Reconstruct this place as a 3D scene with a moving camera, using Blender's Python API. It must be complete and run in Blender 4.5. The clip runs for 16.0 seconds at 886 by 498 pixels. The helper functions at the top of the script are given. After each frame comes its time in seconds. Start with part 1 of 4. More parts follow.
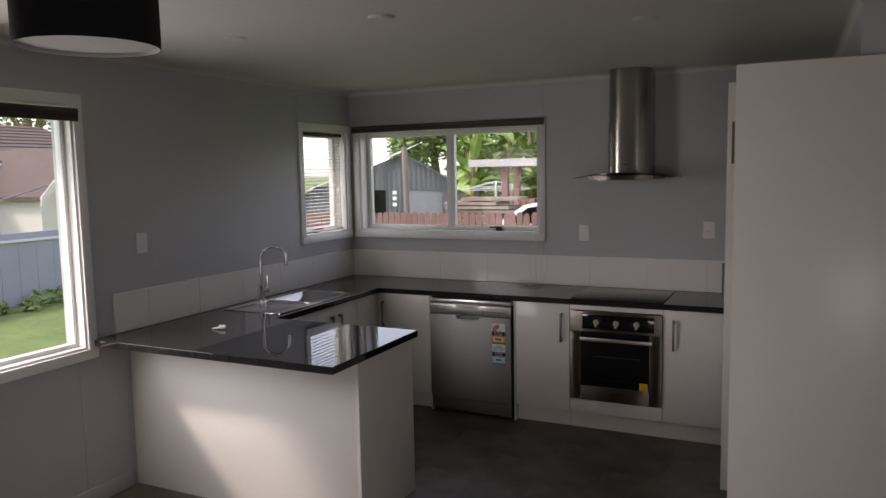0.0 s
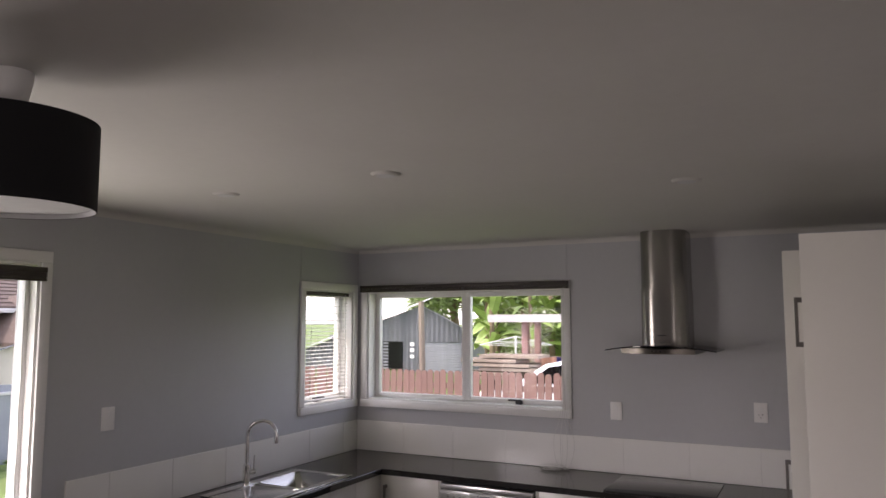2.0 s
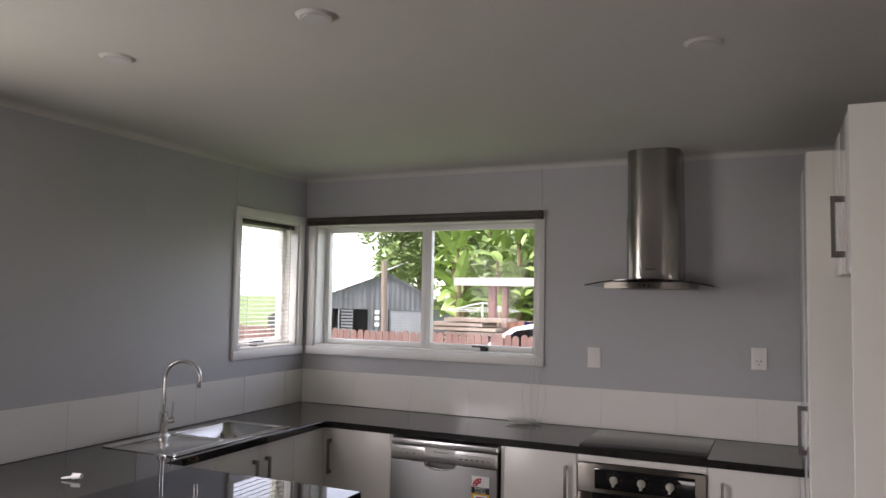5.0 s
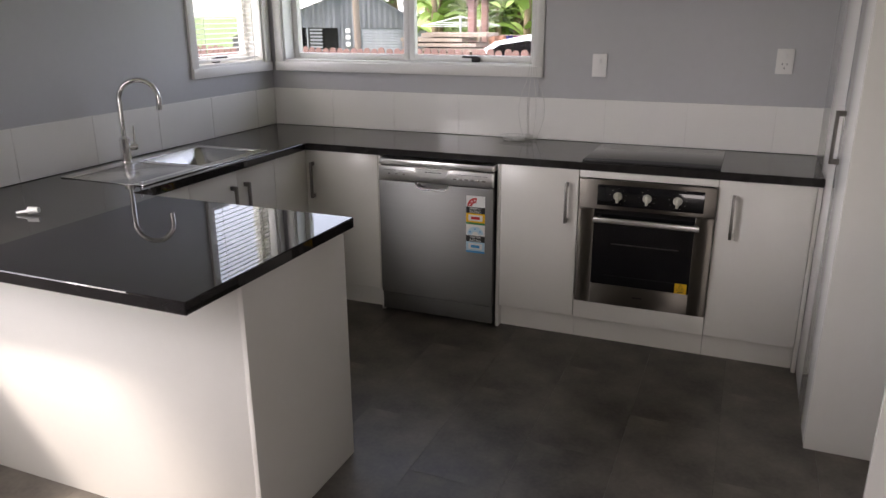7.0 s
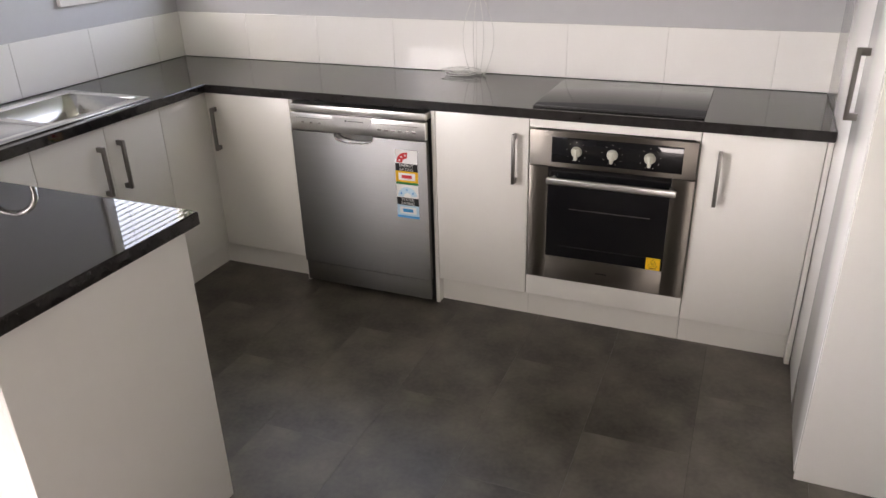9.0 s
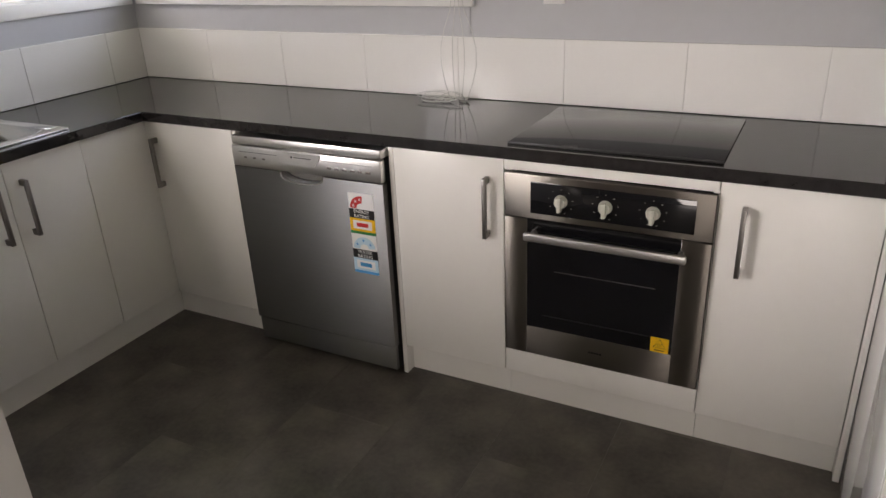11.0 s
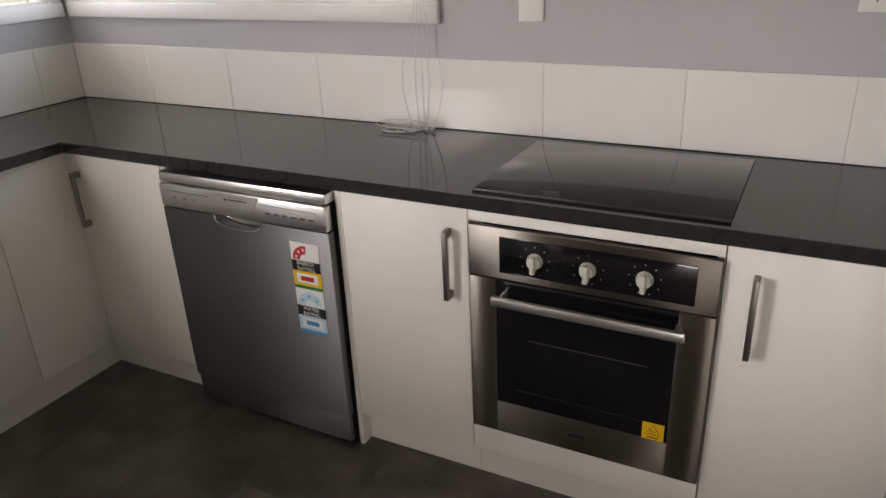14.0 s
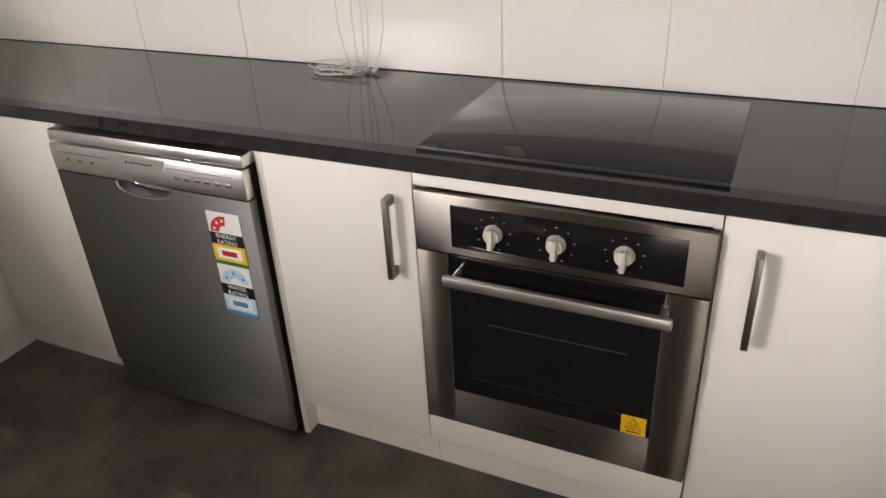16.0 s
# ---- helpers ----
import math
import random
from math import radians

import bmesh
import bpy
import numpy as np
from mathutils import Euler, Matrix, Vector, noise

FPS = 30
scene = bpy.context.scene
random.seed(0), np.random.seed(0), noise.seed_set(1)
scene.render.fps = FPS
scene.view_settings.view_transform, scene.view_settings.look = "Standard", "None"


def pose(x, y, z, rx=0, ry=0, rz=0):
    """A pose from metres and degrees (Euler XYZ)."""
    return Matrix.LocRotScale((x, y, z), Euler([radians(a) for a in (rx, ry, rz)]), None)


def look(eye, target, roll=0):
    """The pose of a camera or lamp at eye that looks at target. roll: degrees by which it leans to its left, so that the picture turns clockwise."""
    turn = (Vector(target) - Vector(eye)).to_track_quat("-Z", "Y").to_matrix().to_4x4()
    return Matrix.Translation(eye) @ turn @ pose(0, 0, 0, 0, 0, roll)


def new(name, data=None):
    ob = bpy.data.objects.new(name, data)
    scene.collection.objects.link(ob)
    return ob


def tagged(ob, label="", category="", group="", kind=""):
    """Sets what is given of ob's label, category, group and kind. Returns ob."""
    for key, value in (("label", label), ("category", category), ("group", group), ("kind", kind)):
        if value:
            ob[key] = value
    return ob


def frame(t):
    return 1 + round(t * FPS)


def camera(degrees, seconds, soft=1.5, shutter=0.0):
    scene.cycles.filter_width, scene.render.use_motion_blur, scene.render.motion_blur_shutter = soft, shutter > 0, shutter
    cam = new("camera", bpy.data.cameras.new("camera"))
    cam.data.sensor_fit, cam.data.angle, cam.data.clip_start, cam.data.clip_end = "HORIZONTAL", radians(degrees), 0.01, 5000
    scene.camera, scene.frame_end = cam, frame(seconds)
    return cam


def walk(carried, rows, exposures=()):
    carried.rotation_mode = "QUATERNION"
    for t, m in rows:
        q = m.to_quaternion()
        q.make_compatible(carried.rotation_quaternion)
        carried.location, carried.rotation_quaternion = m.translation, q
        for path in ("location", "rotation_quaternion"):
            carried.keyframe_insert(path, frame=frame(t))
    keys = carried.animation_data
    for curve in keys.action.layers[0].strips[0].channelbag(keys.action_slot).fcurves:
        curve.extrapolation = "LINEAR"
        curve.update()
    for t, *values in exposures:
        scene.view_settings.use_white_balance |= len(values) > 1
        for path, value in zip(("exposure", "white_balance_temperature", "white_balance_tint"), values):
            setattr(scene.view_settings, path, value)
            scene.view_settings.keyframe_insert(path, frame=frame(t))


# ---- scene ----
cam = camera(62.2, 16.0)
PATH = [
    (0, (0.613, 0.348, 1.728), (-0.244, 2.142, 1.519), -1.1),
    (0.5, (0.586, 0.487, 1.751), (-0.304, 2.275, 1.639), -1.2),
    (1, (0.567, 0.641, 1.78), (-0.356, 2.415, 1.781), -0.9),
    (1.5, (0.515, 0.746, 1.805), (-0.41, 2.516, 1.916), -0.4),
    (2, (0.432, 0.814, 1.838), (-0.47, 2.588, 2.034), 0.0),
    (2.5, (0.369, 0.868, 1.836), (-0.507, 2.646, 2.102), 0.5),
    (3, (0.315, 0.914, 1.837), (-0.532, 2.7, 2.141), 0.2),
    (5.5, (0.161, 1.523, 1.574), (-0.653, 3.349, 1.543), 0.6),
    (6, (0.102, 1.574, 1.578), (-0.687, 3.394, 1.321), -0.0),
    (6.5, (0.018, 1.641, 1.548), (-0.727, 3.437, 1.083), -0.0),
    (7, (-0.022, 1.737, 1.526), (-0.749, 3.496, 0.914), -0.3),
    (7.5, (0.03, 1.9, 1.528), (-0.710, 3.610, 0.803), -0.9),
    (8, (0.079, 2.098, 1.518), (-0.676, 3.776, 0.735), -1.4),
    (8.5, (0.064, 2.281, 1.5), (-0.677, 3.96, 0.706), -1.3),
    (9, (0.015, 2.479, 1.547), (-0.69, 4.149, 0.703), -1.5),
    (9.5, (0.031, 2.671, 1.524), (-0.701, 4.332, 0.683), -1.9),
    (10, (0.095, 2.881, 1.493), (-0.713, 4.512, 0.665), -2.7),
    (12.5, (0.104, 3.281, 1.467), (-0.801, 4.883, 0.682), -2.4),
    (13, (0.117, 3.364, 1.454), (-0.82, 4.956, 0.687), -2.3),
    (13.5, (0.092, 3.457, 1.419), (-0.833, 5.065, 0.672), -1.8),
    (14, (0.025, 3.515, 1.473), (-0.831, 5.133, 0.667), -2.5),
    (14.5, (-0.029, 3.551, 1.472), (-0.829, 5.195, 0.661), -2.3),
    (15, (-0.059, 3.626, 1.455), (-0.83, 5.268, 0.613), -2.7),
    (15.5, (-0.058, 3.717, 1.439), (-0.824, 5.327, 0.531), -3.0),
    (16, (-0.058, 3.815, 1.421), (-0.815, 5.389, 0.447), -3.1),
]
EXPOSURES = [(0, 1.40, 6450, 21), (1.5, 1.56, 6500, 24), (2.0, 1.92, 6550, 25), (3.0, 2.16, 6550, 24), (5.5, 2.16, 6450, 21), (7.0, 2.38, 6450, 19), (8.0, 2.62, 6500, 19), (9.0, 3.5, 6600, 19), (10.0, 3.3, 6700, 18), (12.5, 2.96, 6700, 18), (14.5, 2.95, 6700, 17), (16.0, 3.46, 6700, 17)]
walk(cam, [(t, look(eye, target, roll)) for t, eye, target, roll in PATH], EXPOSURES)

# ---- world, sun, exposure ----
world = bpy.data.worlds.new("world")
scene.world = world
world.use_nodes = True
wn = world.node_tree.nodes
sky = wn.new("ShaderNodeTexSky")
sky.sky_type, sky.sun_disc = "NISHITA", False
SUN_EL, SUN_AZ = radians(43), radians(233.5)
sky.sun_elevation, sky.sun_rotation = SUN_EL, SUN_AZ
sky.air_density, sky.dust_density = 1.0, 1.0
wn["Background"].inputs["Strength"].default_value = 0.15
haze = wn.new("ShaderNodeHueSaturation")
haze.inputs["Saturation"].default_value = 0.4
world.node_tree.links.new(sky.outputs[0], haze.inputs["Color"])
world.node_tree.links.new(haze.outputs[0], wn["Background"].inputs["Color"])
sun = new("sun", bpy.data.lights.new("sun", "SUN"))
sun.data.energy, sun.data.angle, sun.data.color = 1.05, radians(6), (1.0, 0.91, 0.77)
sun_way = Vector((math.sin(SUN_AZ) * math.cos(SUN_EL), math.cos(SUN_AZ) * math.cos(SUN_EL), math.sin(SUN_EL)))
sun.matrix_world = look(sun_way * 50, (0, 0, 0))


# ---- materials ----
def mat(name, color, rough=0.5, metal=0.0, scale=8.0, vary=0.06, bump=0.0, bump_scale=120.0, rough_vary=0.05,
        stretch=(1, 1, 1), spec=0.5, coat=0.0, objrand=0.0, trans=0.0, grain=0.5):
    """A principled material whose colour varies at two scales, with fine relief."""
    m = bpy.data.materials.new(name)
    m.use_nodes = True
    nt = m.node_tree
    b = nt.nodes["Principled BSDF"]
    tc = nt.nodes.new("ShaderNodeTexCoord")
    mp = nt.nodes.new("ShaderNodeMapping")
    mp.inputs["Scale"].default_value = stretch
    nt.links.new(tc.outputs["Object"], mp.inputs["Vector"])
    big, fine = nt.nodes.new("ShaderNodeTexNoise"), nt.nodes.new("ShaderNodeTexNoise")
    big.inputs["Scale"].default_value, fine.inputs["Scale"].default_value = scale, scale * 14
    big.inputs["Detail"].default_value = 4
    for n in (big, fine):
        nt.links.new(mp.outputs[0], n.inputs["Vector"])
    mix = nt.nodes.new("ShaderNodeMath")
    mix.operation = "MULTIPLY_ADD"
    nt.links.new(fine.outputs[0], mix.inputs[0])
    mix.inputs[1].default_value = grain
    nt.links.new(big.outputs[0], mix.inputs[2])
    last = mix.outputs[0]
    if objrand:
        oi, ad = nt.nodes.new("ShaderNodeObjectInfo"), nt.nodes.new("ShaderNodeMath")
        ad.operation = "MULTIPLY_ADD"
        ad.inputs[1].default_value = objrand
        nt.links.new(oi.outputs["Random"], ad.inputs[0])
        nt.links.new(last, ad.inputs[2])
        last = ad.outputs[0]
    ramp = nt.nodes.new("ShaderNodeMapRange")
    ramp.inputs["From Min"].default_value, ramp.inputs["From Max"].default_value = 0.2 + 0.5 * grain, 0.8 + 0.5 * grain + objrand
    ramp.inputs["To Min"].default_value, ramp.inputs["To Max"].default_value = 1 - vary, 1 + vary
    nt.links.new(last, ramp.inputs["Value"])
    mul = nt.nodes.new("ShaderNodeVectorMath")
    mul.operation = "SCALE"
    mul.inputs[0].default_value = color[:3]
    nt.links.new(ramp.outputs[0], mul.inputs["Scale"])
    nt.links.new(mul.outputs[0], b.inputs["Base Color"])
    rr = nt.nodes.new("ShaderNodeMapRange")
    rr.inputs["To Min"].default_value, rr.inputs["To Max"].default_value = max(0, rough - rough_vary), min(1, rough + rough_vary)
    nt.links.new(big.outputs[0], rr.inputs["Value"])
    nt.links.new(rr.outputs[0], b.inputs["Roughness"])
    b.inputs["Metallic"].default_value = metal
    b.inputs["Specular IOR Level"].default_value = spec
    b.inputs["Coat Weight"].default_value = coat
    b.inputs["Transmission Weight"].default_value = trans
    if bump:
        bn, bp = nt.nodes.new("ShaderNodeTexNoise"), nt.nodes.new("ShaderNodeBump")
        bn.inputs["Scale"].default_value = bump_scale
        nt.links.new(mp.outputs[0], bn.inputs["Vector"])
        bp.inputs["Strength"].default_value, bp.inputs["Distance"].default_value = bump, 0.002
        nt.links.new(bn.outputs[0], bp.inputs["Height"])
        nt.links.new(bp.outputs[0], b.inputs["Normal"])
    return m


WALL = mat("painted_wall", (0.48, 0.485, 0.50), 0.55, scale=2, vary=0.03, bump=0.12, bump_scale=180)
CEIL = mat("ceiling_paint", (0.60, 0.585, 0.555), 0.75, scale=2, vary=0.03, bump=0.1)
TRIM = mat("white_trim", (0.80, 0.79, 0.77), 0.35, scale=5, vary=0.02)
CAB = mat("white_melamine", (0.82, 0.80, 0.745), 0.26, scale=3, vary=0.015, rough_vary=0.015)
GLOSS = mat("gloss_white_door", (0.80, 0.79, 0.765), 0.07, scale=3, vary=0.015, rough_vary=0.01)
TILE = mat("white_wall_tile", (0.84, 0.83, 0.80), 0.08, scale=6, vary=0.02, objrand=0.25, rough_vary=0.01, spec=0.22)
GROUT = mat("grout", (0.72, 0.71, 0.68), 0.9, scale=20, vary=0.1)
BENCH = mat("black_laminate", (0.020, 0.018, 0.018), 0.025, scale=30, vary=0.35, rough_vary=0.015, spec=0.5)
STEEL = mat("brushed_steel", (0.25, 0.246, 0.24), 0.42, 1.0, scale=3, vary=0.03, stretch=(1, 1, 60), rough_vary=0.006)
HOODSTEEL = mat("satin_steel", (0.36, 0.345, 0.32), 0.24, 1.0, scale=5, vary=0.03, rough_vary=0.02)
STEEL_H = mat("brushed_steel_level", (0.175, 0.160, 0.140), 0.34, 1.0, scale=6, vary=0.025, stretch=(1, 1, 260), rough_vary=0.03)
CHROME = mat("chrome", (0.78, 0.77, 0.76), 0.10, 1.0, scale=9, vary=0.05)
BOWL = mat("pressed_steel", (0.66, 0.65, 0.63), 0.24, 1.0, scale=9, vary=0.06)
for brushed in (STEEL, STEEL_H):
    node = brushed.node_tree.nodes["Principled BSDF"]
    node.inputs["Anisotropic"].default_value, node.inputs["Anisotropic Rotation"].default_value = 0.97, 0.25
HANDLE = mat("satin_nickel", (0.27, 0.255, 0.24), 0.36, 1.0, scale=9, vary=0.06)
ALU = mat("satin_aluminium", (0.72, 0.71, 0.69), 0.32, 1.0, scale=9, vary=0.05)
BLACKGLASS = mat("black_glass", (0.006, 0.006, 0.007), 0.05, scale=5, vary=0.2)
HOBGLASS = mat("hob_glass", (0.012, 0.011, 0.011), 0.05, scale=5, vary=0.2, spec=0.38)
BLACK = mat("black_plastic", (0.012, 0.012, 0.012), 0.45, scale=8, vary=0.2)
CREAM = mat("cream_plastic", (0.55, 0.54, 0.46), 0.35, scale=8, vary=0.05)
SHADE = mat("black_fabric", (0.008, 0.008, 0.009), 0.9, scale=300, vary=0.3, bump=0.3, bump_scale=700)
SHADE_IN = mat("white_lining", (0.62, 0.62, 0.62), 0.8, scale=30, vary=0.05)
FLOOR = mat("charcoal_vinyl_tile", (0.115, 0.101, 0.085), 0.40, scale=4.4, vary=1.0, objrand=0.12, grain=0.2, bump=0.06, bump_scale=60, rough_vary=0.12)
RED = mat("red_print", (0.55, 0.03, 0.03), 0.4, vary=0.05)
YELLOW = mat("yellow_print", (0.85, 0.50, 0.01), 0.4, vary=0.05)
BLUE = mat("blue_print", (0.05, 0.30, 0.60), 0.4, vary=0.05)
PALEBLUE = mat("pale_blue_print", (0.50, 0.68, 0.78), 0.4, vary=0.05)
GREEN = mat("green_print", (0.02, 0.20, 0.06), 0.4, vary=0.05)
PAPER = mat("white_sticker", (0.80, 0.80, 0.78), 0.4, vary=0.03)
INK = mat("black_print", (0.01, 0.01, 0.01), 0.4, vary=0.1)
PICKET = mat("red_stained_timber", (0.21, 0.115, 0.10), 0.8, scale=6, vary=0.2, objrand=0.5, stretch=(1, 1, 0.2))
IRON = mat("weathered_grey_iron", (0.22, 0.23, 0.25), 0.6, scale=2, vary=0.25, stretch=(1, 1, 0.15))
SHEET = mat("aged_white_sheet", (0.42, 0.41, 0.39), 0.6, scale=1, vary=0.15)
JOINT = mat("dark_vinyl_joint", (0.05, 0.045, 0.04), 0.8, scale=20, vary=0.1)
IRON_ROOF = mat("pale_iron_roof", (0.62, 0.62, 0.62), 0.5, scale=1, vary=0.1)
TIMBER = mat("weathered_timber", (0.25, 0.20, 0.155), 0.85, scale=4, vary=0.25, stretch=(1, 1, 0.1))
LEAF = mat("banana_leaf", (0.24, 0.34, 0.09), 0.45, scale=3, vary=0.35, objrand=0.8)
LEAF2 = mat("tree_leaf", (0.20, 0.28, 0.09), 0.6, scale=2, vary=0.45)
BARK = mat("bark", (0.20, 0.15, 0.09), 0.9, scale=6, vary=0.3, stretch=(1, 1, 0.2))
GRASS = mat("lawn", (0.16, 0.225, 0.06), 0.9, scale=0.8, vary=0.4, bump=0.6, bump_scale=40)
CLAD = mat("cream_weatherboard", (0.70, 0.66, 0.58), 0.6, scale=1, vary=0.06)
ROOF_T = mat("brown_roof_tile", (0.115, 0.080, 0.065), 0.8, scale=4, vary=0.25)
GREYF = mat("grey_painted_fence", (0.30, 0.32, 0.36), 0.7, scale=2, vary=0.1)
CARP = mat("white_car_paint", (0.75, 0.75, 0.75), 0.2, coat=0.5, vary=0.02)
CORD = mat("white_cord", (0.6, 0.6, 0.57), 0.6, vary=0.05)


def glass_mat():
    m = bpy.data.materials.new("window_glass")
    m.use_nodes = True
    nt = m.node_tree
    out = nt.nodes["Material Output"]
    nt.nodes.remove(nt.nodes["Principled BSDF"])
    tr, gl, mx = nt.nodes.new("ShaderNodeBsdfTransparent"), nt.nodes.new("ShaderNodeBsdfGlossy"), nt.nodes.new("ShaderNodeMixShader")
    fr, pw = nt.nodes.new("ShaderNodeLayerWeight"), nt.nodes.new("ShaderNodeMath")
    pw.operation = "POWER"
    pw.inputs[1].default_value = 4.5
    nt.links.new(fr.outputs["Facing"], pw.inputs[0])
    gl.inputs["Roughness"].default_value = 0.01
    sc = nt.nodes.new("ShaderNodeMath")
    sc.operation = "MULTIPLY_ADD"
    sc.inputs[1].default_value, sc.inputs[2].default_value = 0.25, 0.008
    nt.links.new(pw.outputs[0], sc.inputs[0])
    nt.links.new(sc.outputs[0], mx.inputs[0])
    nt.links.new(tr.outputs[0], mx.inputs[1])
    nt.links.new(gl.outputs[0], mx.inputs[2])
    nt.links.new(mx.outputs[0], out.inputs["Surface"])
    return m


GLASS = glass_mat()


# ---- mesh helpers ----
def box(bm, x0, x1, y0, y1, z0, z1, bevel=0.0, seg=2):
    """A box between two corners, with rounded edges if bevel is given."""
    made = bmesh.ops.create_cube(bm, size=1.0, matrix=Matrix.Translation(((x0 + x1) / 2, (y0 + y1) / 2, (z0 + z1) / 2))
                                 @ Matrix.Diagonal((abs(x1 - x0), abs(y1 - y0), abs(z1 - z0), 1)))
    if bevel:
        vs = set(made["verts"])
        bmesh.ops.bevel(bm, geom=[e for e in bm.edges if e.verts[0] in vs and e.verts[1] in vs], offset=bevel,
                        segments=seg, profile=0.5, affect="EDGES")
    return bm


def boxed(*args, **kw):
    return box(bmesh.new(), *args, **kw)


def cyl(bm, a, b, r0, r1=None, seg=20, caps=True):
    """A round bar or cone from point a to point b."""
    a, b = Vector(a), Vector(b)
    m = Matrix.Translation((a + b) / 2) @ (b - a).to_track_quat("Z", "Y").to_matrix().to_4x4()
    bmesh.ops.create_cone(bm, cap_ends=caps, segments=seg, radius1=r0, radius2=r0 if r1 is None else r1, depth=(b - a).length, matrix=m)
    return bm


def tube(bm, pts, r, seg=12):
    """A round tube along a line of points, closed at both ends."""
    pts = [Vector(p) for p in pts]
    rings, side = [], None
    for i, p in enumerate(pts):
        d = (pts[min(i + 1, len(pts) - 1)] - pts[max(i - 1, 0)]).normalized()
        if side is None:
            side = d.orthogonal().normalized()
        side = (side - d * side.dot(d)).normalized()
        up = d.cross(side)
        rad = r[i] if isinstance(r, (list, tuple)) else r
        rings.append([bm.verts.new(p + rad * (math.cos(a) * side + math.sin(a) * up)) for a in [2 * math.pi * k / seg for k in range(seg)]])
    for u, v in zip(rings, rings[1:]):
        for k in range(seg):
            bm.faces.new((u[k], u[(k + 1) % seg], v[(k + 1) % seg], v[k])).smooth = True
    bm.faces.new(rings[0][::-1])
    bm.faces.new(rings[-1])
    return bm


def prism(bm, outline, axis, a, b):
    """A plate with the given outline (two coordinates each), from a to b along the axis x, y or z."""
    def at(p, d):
        return {"x": (d, p[0], p[1]), "y": (p[0], d, p[1]), "z": (p[0], p[1], d)}[axis]
    lo, hi = [bm.verts.new(at(p, a)) for p in outline], [bm.verts.new(at(p, b)) for p in outline]
    n = len(outline)
    bm.faces.new(lo)
    bm.faces.new(hi)
    for k in range(n):
        bm.faces.new((lo[k], lo[(k + 1) % n], hi[(k + 1) % n], hi[k]))
    bmesh.ops.recalc_face_normals(bm, faces=bm.faces)
    return bm


def mesh_of(name, bm, material):
    bmesh.ops.recalc_face_normals(bm, faces=bm.faces)
    me = bpy.data.meshes.new(name)
    bm.to_mesh(me)
    bm.free()
    me.materials.append(material)
    return me


def smooth(ob, angle=26):
    me = ob.data
    # broad plain faces stay flat, so that their reflections are straight
    level = [max(abs(p.normal.x), abs(p.normal.y), abs(p.normal.z)) > 0.9999 and p.area > 0.0015 for p in me.polygons]
    me.polygons.foreach_set("use_smooth", [not f for f in level])
    me.set_sharp_from_angle(angle=radians(angle))
    return ob


def top_of(ob):
    while ob.parent:
        ob = ob.parent
    return ob


def part(name, bm, material, parent, label=""):
    """One mesh, given in world coordinates, as a part of a thing or of another part."""
    bm.transform(Matrix.Translation(-top_of(parent).location))
    ob = new(name, mesh_of(name, bm, material))
    ob.parent = parent
    smooth(ob)
    return tagged(ob, label)


def thing(name, base, label, category, group=""):
    ob = new(name)
    ob.empty_display_size = 0.1
    ob.location = base
    return tagged(ob, label, category, group)


def solid(name, bm, material, label, category="", group="", kind=""):
    """A thing or a piece of the setting that is one mesh."""
    ob = new(name, mesh_of(name, bm, material))
    smooth(ob)
    return tagged(ob, label, category, group, kind)


# ---- plan ----
LX, BY, CZ = -2.715, 5.565, 2.385       # side wall, cooking wall, ceiling
RX, FY, EX = 0.84, -2.6, 2.4            # wall behind the pantry, rear wall, wall of the living end
TH = 0.16                               # wall thickness
BT, BTH = 0.880, 0.036                  # bench top, thickness
DF, CF = 5.030, 5.008                   # door faces and bench edge of the cooking run
SD, SF = -2.172, -2.150                 # door faces and bench edge of the sink run
PX, PY0, PY1 = -1.198, 2.990, 3.805     # peninsula bench
KW = (-2.625, -1.085, 1.255, 2.062)     # kitchen window opening: x, x, z, z
SW = (4.900, 5.490, 1.255, 2.062)       # side window opening: y, y, z, z
LW = (1.400, 2.958, 0.836, 2.105)       # living window opening: y, y, z, z
GZ = -0.25                              # ground outside


# ---- structure ----
def wall_with_hole(name, axis, at0, at1, u0, u1, z1, holes, label):
    """A wall of boxes round rectangular holes, along x (axis y is its thickness) or along y."""
    bm = bmesh.new()

    def slab(a, b, c, d):
        if b - a > 1e-4 and d - c > 1e-4:
            if axis == "y":
                box(bm, a, b, at0, at1, c, d)
            else:
                box(bm, at0, at1, a, b, c, d)
    u = u0
    for h in sorted(holes):
        slab(u, h[0], 0, z1)
        slab(h[0], h[1], 0, h[2])
        slab(h[0], h[1], h[3], z1)
        u = h[1]
    slab(u, u1, 0, z1)
    return solid(name, bm, WALL, label, kind="structure")


WT = CZ + 0.1
wall_north = wall_with_hole("wall_north", "y", BY, BY + TH, LX - TH, RX + TH, WT, [KW], "pale blue-grey painted kitchen wall with a window opening")
wall_west = wall_with_hole("wall_west", "x", LX - TH, LX, FY - TH, BY, WT, [SW, LW], "pale blue-grey painted side wall with window openings")
wall_with_hole("wall_east", "x", RX, RX + TH, 3.76, BY, WT, [], "pale grey painted wall behind the pantry")
wall_with_hole("wall_return", "y", 3.76, 3.86, RX + TH, EX + TH, WT, [], "pale grey painted return wall")
wall_with_hole("wall_living", "x", EX, EX + TH, FY - TH, 3.76, WT, [], "pale grey painted living room wall")
wall_with_hole("wall_south", "y", FY - TH, FY, LX, EX, WT, [], "pale grey painted rear wall")
